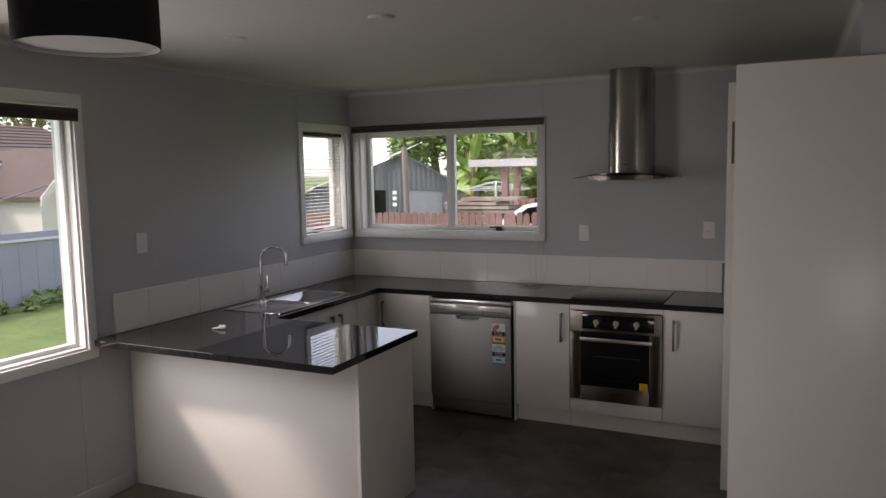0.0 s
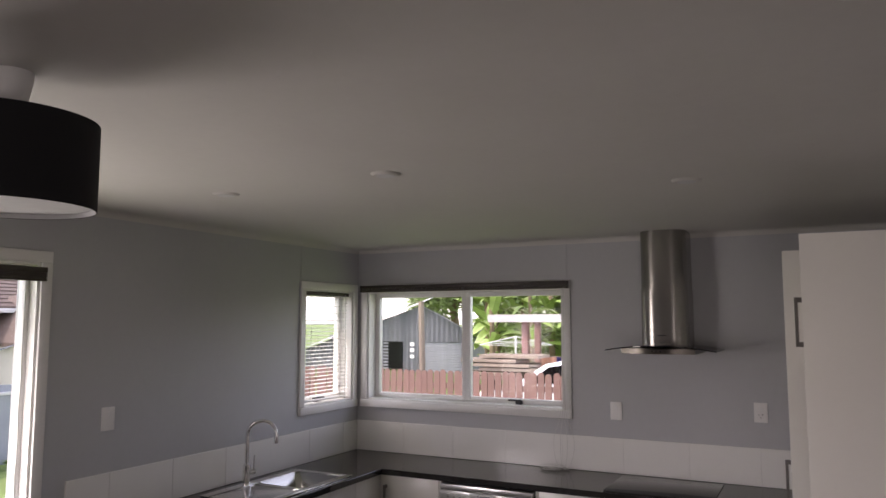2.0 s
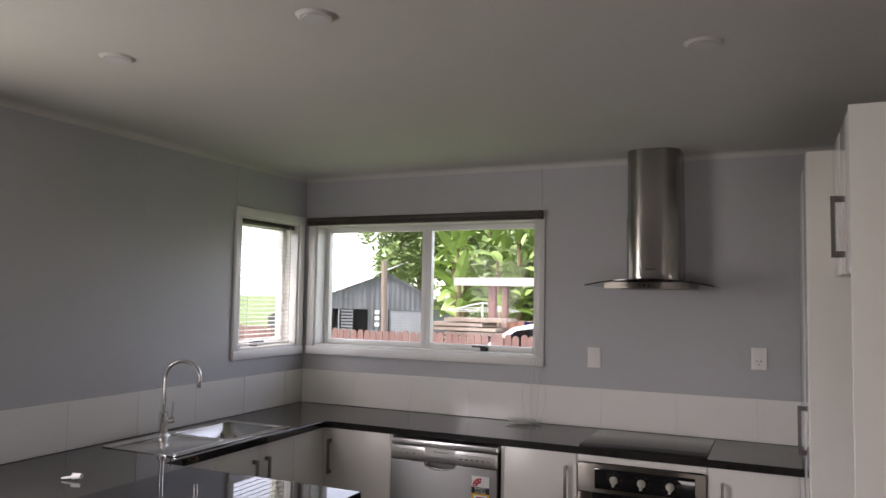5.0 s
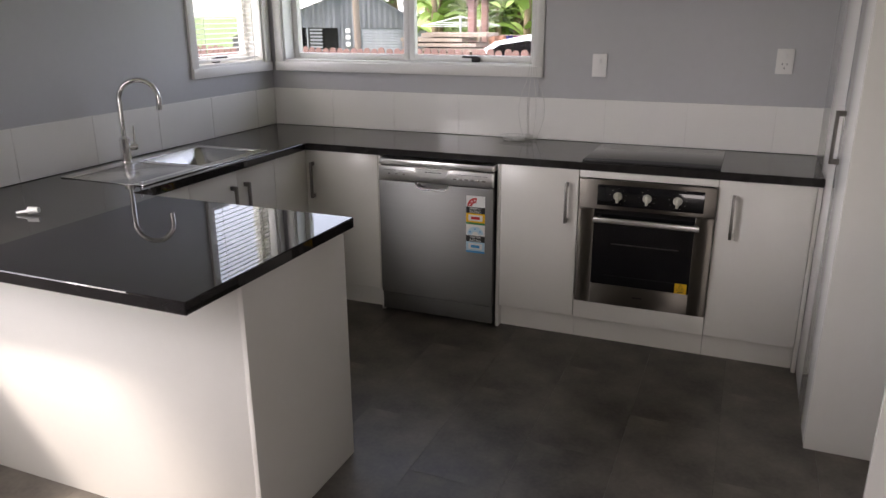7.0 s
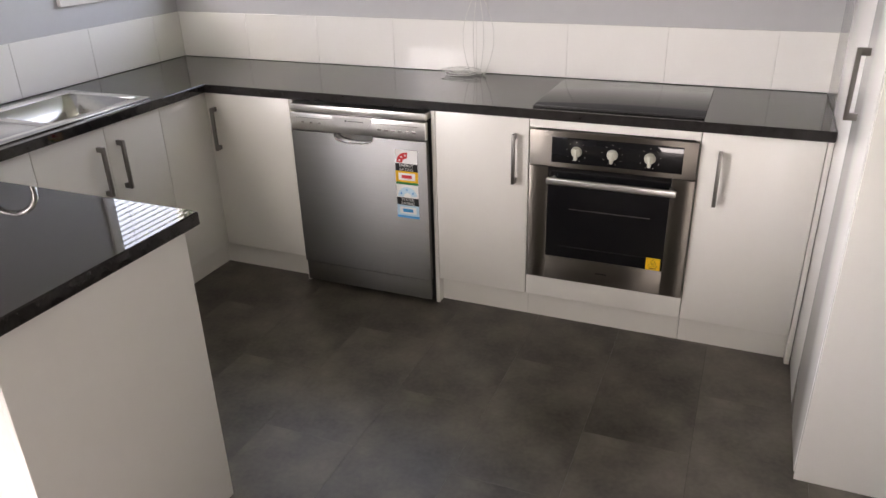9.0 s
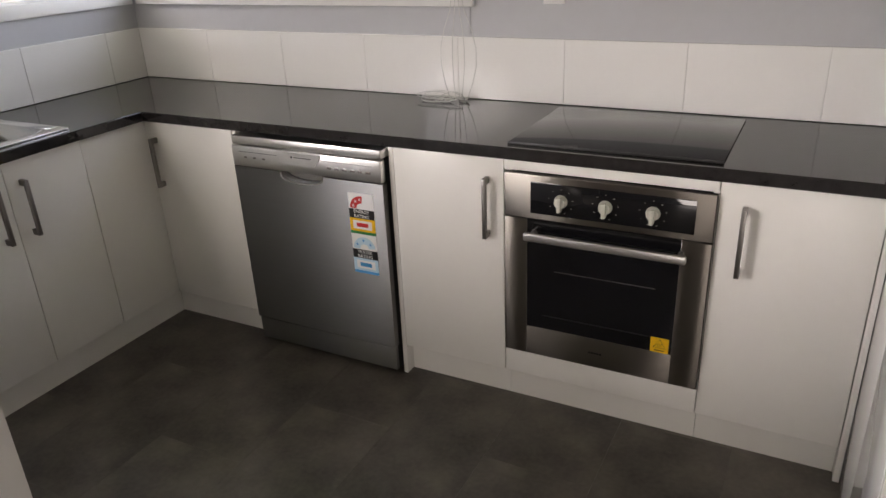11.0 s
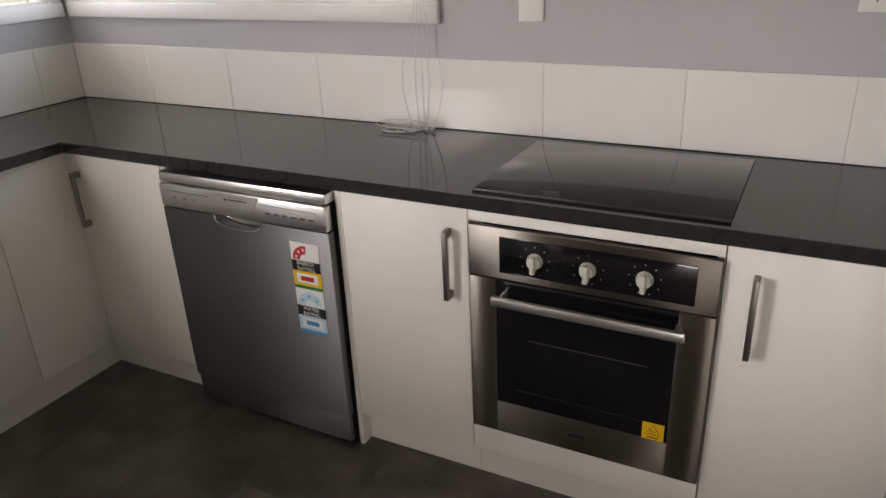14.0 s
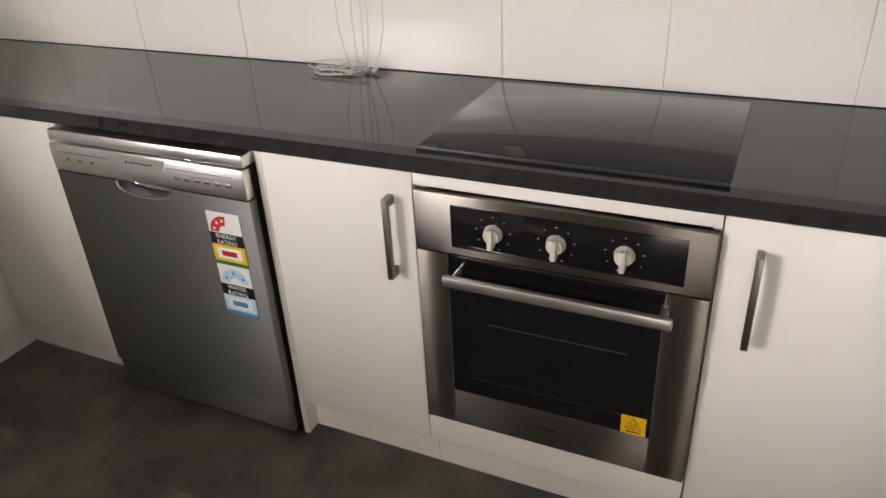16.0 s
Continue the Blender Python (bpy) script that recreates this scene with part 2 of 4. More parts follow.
solid("floor", boxed(LX - TH, EX + TH, FY - TH, BY + TH, -0.12, -0.004), JOINT, "dark floor under the vinyl tiles", kind="structure")
solid("ceiling", boxed(LX, EX, FY, BY, CZ, CZ + 0.08), CEIL, "plain off-white painted ceiling", kind="structure")
solid("roof", boxed(LX - TH - 0.55, EX + TH + 0.5, FY - TH - 0.5, BY + TH + 0.45, CZ + 0.11, CZ + 0.2), TRIM, "white soffit and roof over the room", kind="structure")
solid("ground", boxed(-400, 400, -400, 400, GZ - 0.5, GZ), GRASS, "green lawn reaching to the horizon", kind="structure")


def skirting_piece(axis, a, b, at, out):
    bm = bmesh.new()
    if axis == "x":
        box(bm, a, b, min(at, at + out), max(at, at + out), 0, 0.09, 0.004)
    else:
        box(bm, min(at, at + out), max(at, at + out), a, b, 0, 0.09, 0.004)
    solid("baseboard", bm, WALL, "grey painted skirting board", kind="structure")


skirting_piece("y", FY, 3.185, LX, 0.014)
skirting_piece("x", LX + 0.014, EX, FY, 0.014)


def scotia(p, q, out):
    """A small cove moulding where wall meets ceiling, from p to q; out points into the room."""
    s, bm, d = 0.032, bmesh.new(), Vector(out)
    prof = [(0, 0)] + [(s * (1 - math.sin(a)), s * (1 - math.cos(a))) for a in [math.pi / 2 * k / 6 for k in range(7)]]
    ends = []
    for e in (p, q):
        ends.append([bm.verts.new(Vector((e[0], e[1], CZ)) + d * u - Vector((0, 0, v))) for u, v in prof])
    n = len(prof)
    for k in range(n):
        bm.faces.new((ends[0][k], ends[0][(k + 1) % n], ends[1][(k + 1) % n], ends[1][k]))
    solid("trim", bm, CEIL, "white scotia moulding under the ceiling", kind="structure")


scotia((LX, BY), (RX, BY), (0, -1, 0))
scotia((LX, FY), (LX, BY), (1, 0, 0))
scotia((RX, 3.76), (RX, BY), (-1, 0, 0))

# battens that cover the wall board joints
for nm, bm in (("trim", boxed(-1.062, -1.050, BY - 0.003, BY, 2.13, CZ - 0.03, 0.001)), ("trim", boxed(-1.062, -1.050, BY - 0.003, BY, 1.11, 1.2, 0.001)),
               ("trim", boxed(LX, LX + 0.003, 4.852, 4.864, 2.13, CZ - 0.03, 0.001)), ("trim", boxed(LX, LX + 0.003, 2.898, 2.910, 0.09, 0.79, 0.001))):
    solid(nm, bm, WALL, "narrow painted batten over a wall board joint", kind="structure")


# ---- windows ----
def window(name, axis, hole, at, sign, panes, label, trim_w=0.052, deep=0.10, f=0.034):
    """A joinery window set deep in its opening. axis: the way it runs; at: inner wall face; sign: outward. panes: splits along it."""
    w = thing(name, (0, 0, 0), label, "window")
    w["kind"] = "structure"
    u0, u1, z0, z1 = hole
    w.location = ((u0 + u1) / 2, at, z0) if axis == "x" else (at, (u0 + u1) / 2, z0)

    def b(bm, a0, a1, d0, d1, c0, c1, bevel=0.0):
        lo, hi = sorted((at + sign * d0, at + sign * d1))
        if axis == "x":
            return box(bm, a0, a1, lo, hi, c0, c1, bevel)
        return box(bm, lo, hi, a0, a1, c0, c1, bevel)
    t = trim_w
    part("architrave", b(bmesh.new(), u0 - t, u1 + t, -0.016, -0.0005, z1, z1 + t, 0.003), TRIM, w)
    part("architrave", b(bmesh.new(), u0 - t, u1 + t, -0.022, -0.0005, z0 - t, z0, 0.003), TRIM, w)
    part("architrave", b(bmesh.new(), u0 - t, u0, -0.016, -0.0005, z0, z1, 0.003), TRIM, w)
    part("architrave", b(bmesh.new(), u1, u1 + t, -0.016, -0.0005, z0, z1, 0.003), TRIM, w)
    # reveal linings
    part("reveal", b(bmesh.new(), u0, u0 + 0.012, 0, deep, z0 + 0.012, z1), TRIM, w)
    part("reveal", b(bmesh.new(), u1 - 0.012, u1, 0, deep, z0 + 0.012, z1), TRIM, w)
    part("window_sill", b(bmesh.new(), u0, u1, 0, deep, z0, z0 + 0.012), TRIM, w)
    part("reveal", b(bmesh.new(), u0 + 0.012, u1 - 0.012, 0, deep, z1 - 0.012, z1), TRIM, w)
    for i, (a, c) in enumerate(panes):
        fr = bmesh.new()
        d0, d1 = deep - 0.005, deep + 0.040
        b(fr, a, a + f, d0, d1, z0 + 0.012, z1 - 0.012, 0.003)
        b(fr, c - f, c, d0, d1, z0 + 0.012, z1 - 0.012, 0.003)
        b(fr, a + f, c - f, d0, d1, z0 + 0.012, z0 + 0.012 + f, 0.003)
        b(fr, a + f, c - f, d0, d1, z1 - 0.012 - f, z1 - 0.012, 0.003)
        frame_ob = part("window_frame", fr, TRIM, w)
        pane = part("pane", b(bmesh.new(), a + f - 0.005, c - f + 0.005, deep + 0.018, deep + 0.022, z0 + f, z1 - f), GLASS, frame_ob)
        pane.visible_shadow = False
    return w


MU = -1.845
window_1 = window("window_1", "x", KW, BY, 1, [(KW[0] + 0.012, MU), (MU, KW[1] - 0.012)], "white two-pane kitchen window over the bench")
window_2 = window("window_2", "y", SW, LX, -1, [(SW[0] + 0.012, SW[1] - 0.012)], "white single-pane side window by the corner")
window_3 = window("window_3", "y", LW, LX, -1, [(LW[0] + 0.012, 2.06), (2.06, LW[1] - 0.012)], "white living room window over the lawn", deep=0.055, f=0.022)


# ---- living window daylight, and an added fill lamp at the closed rear wall ----
def area_lamp(name, eye, target, w, h, watts, color):
    d = bpy.data.lights.new(name, "AREA")
    d.shape, d.size, d.size_y, d.energy, d.color = "RECTANGLE", w, h, watts, color
    new(name, d).matrix_world = look(eye, target)


area_lamp("window_daylight", (LX - 0.045, 2.02, (LW[2] + LW[3]) / 2), (0, 2.6, 0.25), 0.96, LW[3] - LW[2] - 0.1, 8.0, (1.0, 0.95, 0.89))
# unseen fill before the solid rear wall; no door is built there
area_lamp("rear_fill", (1.45, FY + 0.03, 0.52), (1.2, 2.0, 0.45), 1.9, 0.95, 8.5, (1.0, 0.94, 0.87))


# ---- benches ----
def bench():
    """One continuous black worktop round three sides, cut out for the sink bowl."""
    xs = sorted({LX, SINK[0], SINK[1], SF, PX, 0.297})
    ys = sorted({PY0, PY1, SINK[2], SINK[3], CF, BY})

    def full(x, y):
        if SINK[0] < x < SINK[1] and SINK[2] < y < SINK[3]:
            return False
        return y > CF or (x < SF and y > PY0) or (y < PY1 and x < PX)
    bm = bmesh.new()
    verts = {}

    def v(x, y, z):
        if (x, y, z) not in verts:
            verts[x, y, z] = bm.verts.new((x, y, z))
        return verts[x, y, z]
    z0, z1 = BT - BTH, BT
    inside = {}
    for i in range(len(xs) - 1):
        for j in range(len(ys) - 1):
            inside[i, j] = full((xs[i] + xs[i + 1]) / 2, (ys[j] + ys[j + 1]) / 2)
    for (i, j), ok in inside.items():
        if not ok:
            continue
        a, b, c, d = xs[i], xs[i + 1], ys[j], ys[j + 1]
        bm.faces.new((v(a, c, z1), v(b, c, z1), v(b, d, z1), v(a, d, z1)))
        bm.faces.new((v(a, c, z0), v(a, d, z0), v(b, d, z0), v(b, c, z0)))
        for (di, dj), (p, q) in {(-1, 0): ((a, d), (a, c)), (1, 0): ((b, c), (b, d)), (0, -1): ((a, c), (b, c)), (0, 1): ((b, d), (a, d))}.items():
            if not inside.get((i + di, j + dj), False):
                bm.faces.new((v(*p, z0), v(*q, z0), v(*q, z1), v(*p, z1)))
    bmesh.ops.recalc_face_normals(bm, faces=bm.faces)
    edges = [e for e in bm.edges if len(e.link_faces) == 2 and e.calc_face_angle() > 1.0]
    bmesh.ops.bevel(bm, geom=edges, offset=0.003, segments=1, affect="EDGES", profile=0.5)
    return solid("worktop", bm, BENCH, "glossy black laminate worktop running round three sides", "worktop")


SINK = (-2.580, -2.245, 4.300, 4.690)      # bowl: x, x, y, y
SINK_RIM = (-2.640, -2.195, 3.905, 4.735)  # whole inset top
bench()


def handle_on(parent, at, axis, face, out, length=0.192):
    """A square D handle, upright. at: place along the door; face: the door's face; out: -1 or 1 along the normal axis."""
    x, z = at
    s, stand = 0.0065, 0.034
    bm = bmesh.new()

    def b(u0, u1, d0, d1, c0, c1):
        lo, hi = sorted((face + out * d0, face + out * d1))
        if axis == "y":
            box(bm, u0, u1, lo, hi, c0, c1, 0.0015)
        else:
            box(bm, lo, hi, u0, u1, c0, c1, 0.0015)
    b(x - s, x + s, stand - 2 * s, stand, z - length / 2, z + length / 2)
    for c in (z - length / 2, z + length / 2 - 0.02):
        b(x - s, x + s, 0.0, stand - 2 * s + 0.002, c, c + 0.02)
    return part("handle", bm, HANDLE, parent, "satin nickel square bar handle")


def base_cabinet(name, x0, x1, label, handle_x=None, door=True, group="base cabinets under the bench"):
    """A base unit on the cooking wall, with one door and its kickboard."""
    c = thing(name, ((x0 + x1) / 2, (DF + BY) / 2, 0), label, "cabinet", group)
    part("body", boxed(x0, x1, DF + 0.019, BY - 0.01, 0.118, BT - BTH - 0.002), CAB, c)
    part("kickboard", boxed(x0, x1, DF + 0.045, DF + 0.060, 0.0, 0.116), CAB, c)
    d = part("door", boxed(x0 + 0.0015, x1 - 0.0015, DF, DF + 0.017, 0.118, BT - BTH - 0.004, 0.0012), CAB, c)
    if handle_x is not None:
        handle_on(d, (handle_x, 0.684), "y", DF, -1)
    return c


base_cabinet("base_cabinet", SD - 0.0008, -1.742, "white corner base cabinet with a nickel bar handle", SD + 0.047)
base_cabinet("base_cabinet", -1.082, -0.7045, "white base cabinet between dishwasher and oven", -0.757)
base_cabinet("base_cabinet", -0.1025, 0.278, "white base cabinet between oven and pantry", -0.036)
solid("end_panel", boxed(0.2795, 0.2965, DF + 0.002, BY - 0.01, 0.0, BT - BTH - 0.002, 0.001), CAB, "white filler panel beside the pantry", "cabinet panel")

for x in (-1.7405, -1.0995):
    solid("end_panel", boxed(x, x + 0.016, DF + 0.002, BY - 0.01, 0.0, BT - BTH - 0.002, 0.001), CAB,
          "white upright panel beside the dishwasher", "cabinet panel", "panels beside the dishwasher")


def oven_housing():
    c = thing("oven_cabinet", (-0.404, 5.3, 0), "white oven housing cabinet with filler strips", "cabinet", "base cabinets under the bench")
    x0, x1 = -0.7030, -0.1040
    part("filler_strip", boxed(x0, x1, DF, DF + 0.017, OV[3] + 0.004, BT - BTH - 0.004, 0.001), CAB, c)
    part("filler_strip", boxed(x0, x1, DF, DF + 0.017, 0.118, OV[2] - 0.004, 0.001), CAB, c)
    part("kickboard", boxed(x0, x1, DF + 0.045, DF + 0.060, 0.0, 0.116), CAB, c)
    part("body", boxed(x0, x0 + 0.016, DF + 0.02, BY - 0.01, 0.118, BT - BTH - 0.002), CAB, c)
    part("body", boxed(x1 - 0.016, x1, DF + 0.02, BY - 0.01, 0.118, BT - BTH - 0.002), CAB, c)
    part("shelf", boxed(x0 + 0.016, x1 - 0.016, DF + 0.02, BY - 0.01, 0.118, OV[2] - 0.003), CAB, c)


OV = (-0.697, -0.105, 0.210, 0.805)
oven_housing()


def text_mesh(words, size, m, material, name, parent, extrude=0.0003):
    """Lettering as a thin mesh. m: pose of its middle, x along the line, z out of the face."""
    cu = bpy.data.curves.new(name, "FONT")
    cu.body, cu.size, cu.extrude, cu.align_x, cu.align_y, cu.resolution_u = words, size, extrude, "CENTER", "CENTER", 2
    tmp = new(name, cu)
    bpy.context.view_layer.update()
    me = bpy.data.meshes.new_from_object(tmp.evaluated_get(bpy.context.evaluated_depsgraph_get()))
    bpy.data.objects.remove(tmp)
    me.transform(Matrix.Translation(-top_of(parent).location) @ m)
    me.materials.clear()
    me.materials.append(material)
    ob = new(name, me)
    ob.parent = parent
    return ob


FACING = pose(0, 0, 0, 90, 0, 0)


def on_front(x, y, z):
    return Matrix.Translation((x, y, z)) @ FACING


def oven():
    x0, x1, z0, z1 = OV
    w, h, f = x1 - x0, z1 - z0, DF - 0.016
    o = thing("oven", ((x0 + x1) / 2, 5.3, z0), "built-in stainless steel electric oven with black glass door", "oven")
    part("body", boxed(x0 + 0.02, x1 - 0.02, DF + 0.004, BY - 0.06, z0 + 0.01, z1 - 0.01), BLACK, o)
    zc = z1 - 0.134
    panel = part("control_panel", boxed(x0, x1, f, DF + 0.003, zc, z1, 0.002), STEEL_H, o)
    cg = part("control_glass", boxed(x0 + 0.083, x1 - 0.048, f - 0.002, f + 0.004, zc + 0.018, z1 - 0.020, 0.001), BLACKGLASS, panel)
    for k, fx in enumerate((0.295, 0.512, 0.732)):
        cx, cz = x0 + fx * w, zc + 0.064
        bm = bmesh.new()
        cyl(bm, (cx, f - 0.002, cz), (cx, f - 0.010, cz), 0.020, 0.018, 28)
        cyl(bm, (cx, f - 0.010, cz), (cx, f - 0.017, cz), 0.017, 0.016, 28)
        box(bm, cx - 0.006, cx + 0.006, f - 0.026, f - 0.004, cz - 0.027, cz + 0.017, 0.003)
        part("knob", bm, CREAM, panel, "cream plastic control knob")
        ticks = bmesh.new()
        for a in range(0, 360, 40):
            r = 0.036
            tx, tz = cx + r * math.sin(radians(a)), cz + r * math.cos(radians(a))
            box(ticks, tx - 0.0018, tx + 0.0018, f - 0.0026, f - 0.0018, tz - 0.0007, tz + 0.0007)
        tagged(part("marking", ticks, CREAM, panel), kind="stuff")
    # door
    zt = zc - 0.003
    gx0, gx1, gz0, gz1 = x0 + 0.072, x1 - 0.078, z0 + 0.098, zt - 0.010
    door = part("door", boxed(gx0, gx1, f, DF + 0.003, z0, gz0, bevel=0.0015), STEEL_H, o, "brushed stainless oven door surround")
    part("door_stile", boxed(x0, gx0, f, DF + 0.003, z0, zt, bevel=0.0015), STEEL_H, door)
    part("door_stile", boxed(gx1, x1, f, DF + 0.003, z0, zt, bevel=0.0015), STEEL_H, door)
    part("door_glass", boxed(gx0, gx1, f + 0.003, f + 0.009, gz0, zt), BLACKGLASS, door, "black glass oven window")
    part("inner_frame", boxed(gx0 + 0.05, gx1 - 0.05, f + 0.0022, f + 0.004, gz0 + 0.045, gz0 + 0.047), BLACK, door)
    for dz in (0.200,):
        part("oven_rack", boxed(gx0 + 0.085, gx1 - 0.06, f + 0.0022, f + 0.0035, gz0 + dz, gz0 + dz + 0.0022), HANDLE, door, "wire rack behind the glass")
    hz = zt - 0.040
    hb = bmesh.new()
    box(hb, gx0 + 0.004, gx1 + 0.022, f - 0.046, f - 0.030, hz - 0.0125, hz + 0.0125, 0.005, 3)
    for hx in (gx0 + 0.024, gx1 + 0.002):
        cyl(hb, (hx, f + 0.004, hz), (hx, f - 0.036, hz), 0.008, seg=12)
    part("handle", hb, ALU, door, "satin aluminium bar handle")
    st = part("warning_sticker", boxed(gx1 - 0.060, gx1 - 0.008, f + 0.0015, f + 0.0026, gz0 - 0.004, gz0 + 0.048), YELLOW, door, "yellow hot surface warning sticker")
    sx, sz = gx1 - 0.034, gz0 + 0.027
    tri = bmesh.new()
    for a, b in (((-0.017, -0.012), (0.017, -0.012)), ((0.017, -0.012), (0, 0.017)), ((0, 0.017), (-0.017, -0.012))):
        tube(tri, [(sx + a[0], f + 0.0013, sz + a[1]), (sx + b[0], f + 0.0013, sz + b[1])], 0.0008, 4)
    for dx in (-0.005, 0, 0.005):
        box(tri, sx + dx - 0.0007, sx + dx + 0.0007, f + 0.001, f + 0.0016, sz - 0.008, sz + 0.002)
    box(tri, sx - 0.014, sx + 0.014, f + 0.001, f + 0.0016, sz - 0.0215, sz - 0.0185)
    part("warning_mark", tri, INK, st)
    lg = bmesh.new()
    for k in range(5):
        box(lg, (gx0 + gx1) / 2 - 0.021 + k * 0.0085, (gx0 + gx1) / 2 - 0.0145 + k * 0.0085, f - 0.0006, f + 0.0006, z0 + 0.046, z0 + 0.052)
    part("maker_mark", lg, INK, door)


oven()


def dishwasher():
    x0, x1, f = -1.7185, -1.1075, 4.992
    d = thing("dishwasher", ((x0 + x1) / 2, 5.28, 0), "freestanding stainless steel dishwasher with energy rating stickers", "dishwasher")
    part("body", boxed(x0 + 0.004, x1 - 0.004, f + 0.028, BY - 0.04, 0.02, 0.800, 0.002), BLACK, d, "dark dishwasher cabinet")
    part("lid", boxed(x0, x1, f + 0.006, BY - 0.03, 0.802, 0.833, 0.006), ALU, d, "pale grey dishwasher lid")
    zc = 0.724
    cp = bmesh.new()
    box(cp, x0, x1, f, f + 0.03, zc, 0.799, 0.006)
    panel = part("control_panel", cp, ALU, d, "silver control panel")
    mid = bmesh.new()
    prism(mid, [(x0 + 0.20, 0.797), (x0 + 0.385, 0.797), (x0 + 0.37, 0.770), (x0 + 0.355, 0.755), (x0 + 0.23, 0.755), (x0 + 0.212, 0.770)], "y", f - 0.004, f + 0.004)
    part("fascia", mid, ALU, panel)
    seams = bmesh.new()
    box(seams, x0 + 0.03, x0 + 0.20, f - 0.0006, f + 0.001, 0.778, 0.7795)
    box(seams, x0 + 0.385, x1 - 0.03, f - 0.0006, f + 0.001, 0.778, 0.7795)
    box(seams, x0 + 0.275, x0 + 0.345, f - 0.0046, f - 0.003, 0.779, 0.782)
    box(seams, x0 + 0.262, x0 + 0.269, f - 0.0046, f - 0.003, 0.777, 0.784)
    part("marking", seams, BLACK, panel)
    for k in range(6):
        bx = x0 + 0.405 + k * 0.030
        part("button", boxed(bx, bx + 0.018, f - 0.002, f + 0.002, 0.753, 0.761, 0.001), HANDLE, panel)
    for k in range(3):
        bx = x0 + 0.055 + k * 0.040
        part("button", boxed(bx, bx + 0.012, f - 0.0015, f + 0.002, 0.757, 0.763, 0.001), HANDLE, panel)
    # door with a scooped hand pocket under the panel
    z0, hx, hw, hd = 0.118, (x0 + x1) / 2 - 0.015, 0.088, 0.034
    arc = [(hx + hw * math.cos(a), zc - 0.004 - hd * math.sin(a) ** 0.6) for a in [math.pi * k / 14 for k in range(15)]]
    outline = [(x0, z0), (x1, z0), (x1, zc - 0.003)] + arc + [(x0, zc - 0.003)]
    outline[3] = (hx + hw, zc - 0.003)
    outline[-2] = (hx - hw, zc - 0.003)
    door = part("door", prism(bmesh.new(), outline, "y", f + 0.004, f + 0.03), STEEL, d, "brushed stainless steel dishwasher door")
    part("hand_pocket", boxed(hx - hw, hx + hw, f + 0.026, f + 0.029, zc - 0.05, zc), CHROME, door, "scooped steel hand pocket")
    lip = bmesh.new()
    tube(lip, [(p[0], f + 0.005, p[1]) for p in arc], 0.003, 6)
    part("pocket_rim", lip, CHROME, door)
    part("kickplate", boxed(x0 + 0.002, x1 - 0.002, f + 0.010, f + 0.028, 0.022, 0.112, 0.003), STEEL, d, "steel kickplate")
    for fx in (x0 + 0.05, x1 - 0.05):
        part("foot", cyl(bmesh.new(), (fx, f + 0.08, 0), (fx, f + 0.08, 0.03), 0.018), BLACK, d)
    # rating labels, one over the other
    lx0, lx1 = x1 - 0.137, x1 - 0.040
    fy = f + 0.0034

    def plate(name, a, b, material, out=0.0, l0=lx0, l1=lx1, parent=door, label=""):
        return part(name, boxed(l0, l1, fy - 0.0006 - out, fy + 0.0004, a, b), material, parent, label)
    for nm, za, bandc, footc, words in (("energy_label", 0.538, YELLOW, GREEN, "ENERGY\nRATING"), ("water_label", 0.393, PALEBLUE, BLUE, "WATER\nRATING")):
        hgt = 0.144
        lab = plate(nm, za, za + hgt, PAPER, label="printed star rating sticker")
        plate("band", za + 0.010, za + 0.056, bandc, 0.0004, parent=lab)
        plate("band", za, za + 0.010, footc, 0.0004, parent=lab)
        plate("band", za + 0.056, za + 0.088, INK, 0.0004, parent=lab)
        plate("figure_box", za + 0.018, za + 0.048, PAPER, 0.0008, lx0 + 0.012, lx1 - 0.012, parent=lab)
        plate("figure", za + 0.026, za + 0.040, RED if nm[0] == "e" else BLUE, 0.0012, lx0 + 0.026, lx1 - 0.026, parent=lab)
        text_mesh(words, 0.0165, on_front((lx0 + lx1) / 2, fy - 0.0016, za + 0.0715), PAPER, "lettering", lab)
        cx, cz = (lx0 + lx1) / 2, za + 0.091
        n = 10
        r0, r1 = 0.018, 0.043
        stop = math.pi * (0.55 if nm[0] == "e" else 0.95)
        angs = [math.pi - (stop * k / n) for k in range(n + 1)]
        fan = [(cx + r1 * math.cos(a), cz + r1 * math.sin(a)) for a in angs] + [(cx + r0 * math.cos(a), cz + r0 * math.sin(a)) for a in angs[::-1]]
        part("star_dial", prism(bmesh.new(), fan, "y", fy - 0.0011, fy), RED if nm[0] == "e" else PALEBLUE, lab)
        stars = bmesh.new()
        for k in range(3):
            a = math.pi - stop * (k + 0.5) / 3
            sx, sz = cx + 0.031 * math.cos(a), cz + 0.031 * math.sin(a)
            pts = [(sx + (0.006 if i % 2 == 0 else 0.0025) * math.sin(math.pi * i / 5), sz + (0.006 if i % 2 == 0 else 0.0025) * math.cos(math.pi * i / 5)) for i in range(10)]
            prism(stars, pts, "y", fy - 0.0016, fy - 0.001)
        part("stars", stars, PAPER if nm[0] == "e" else BLUE, lab)


dishwasher()


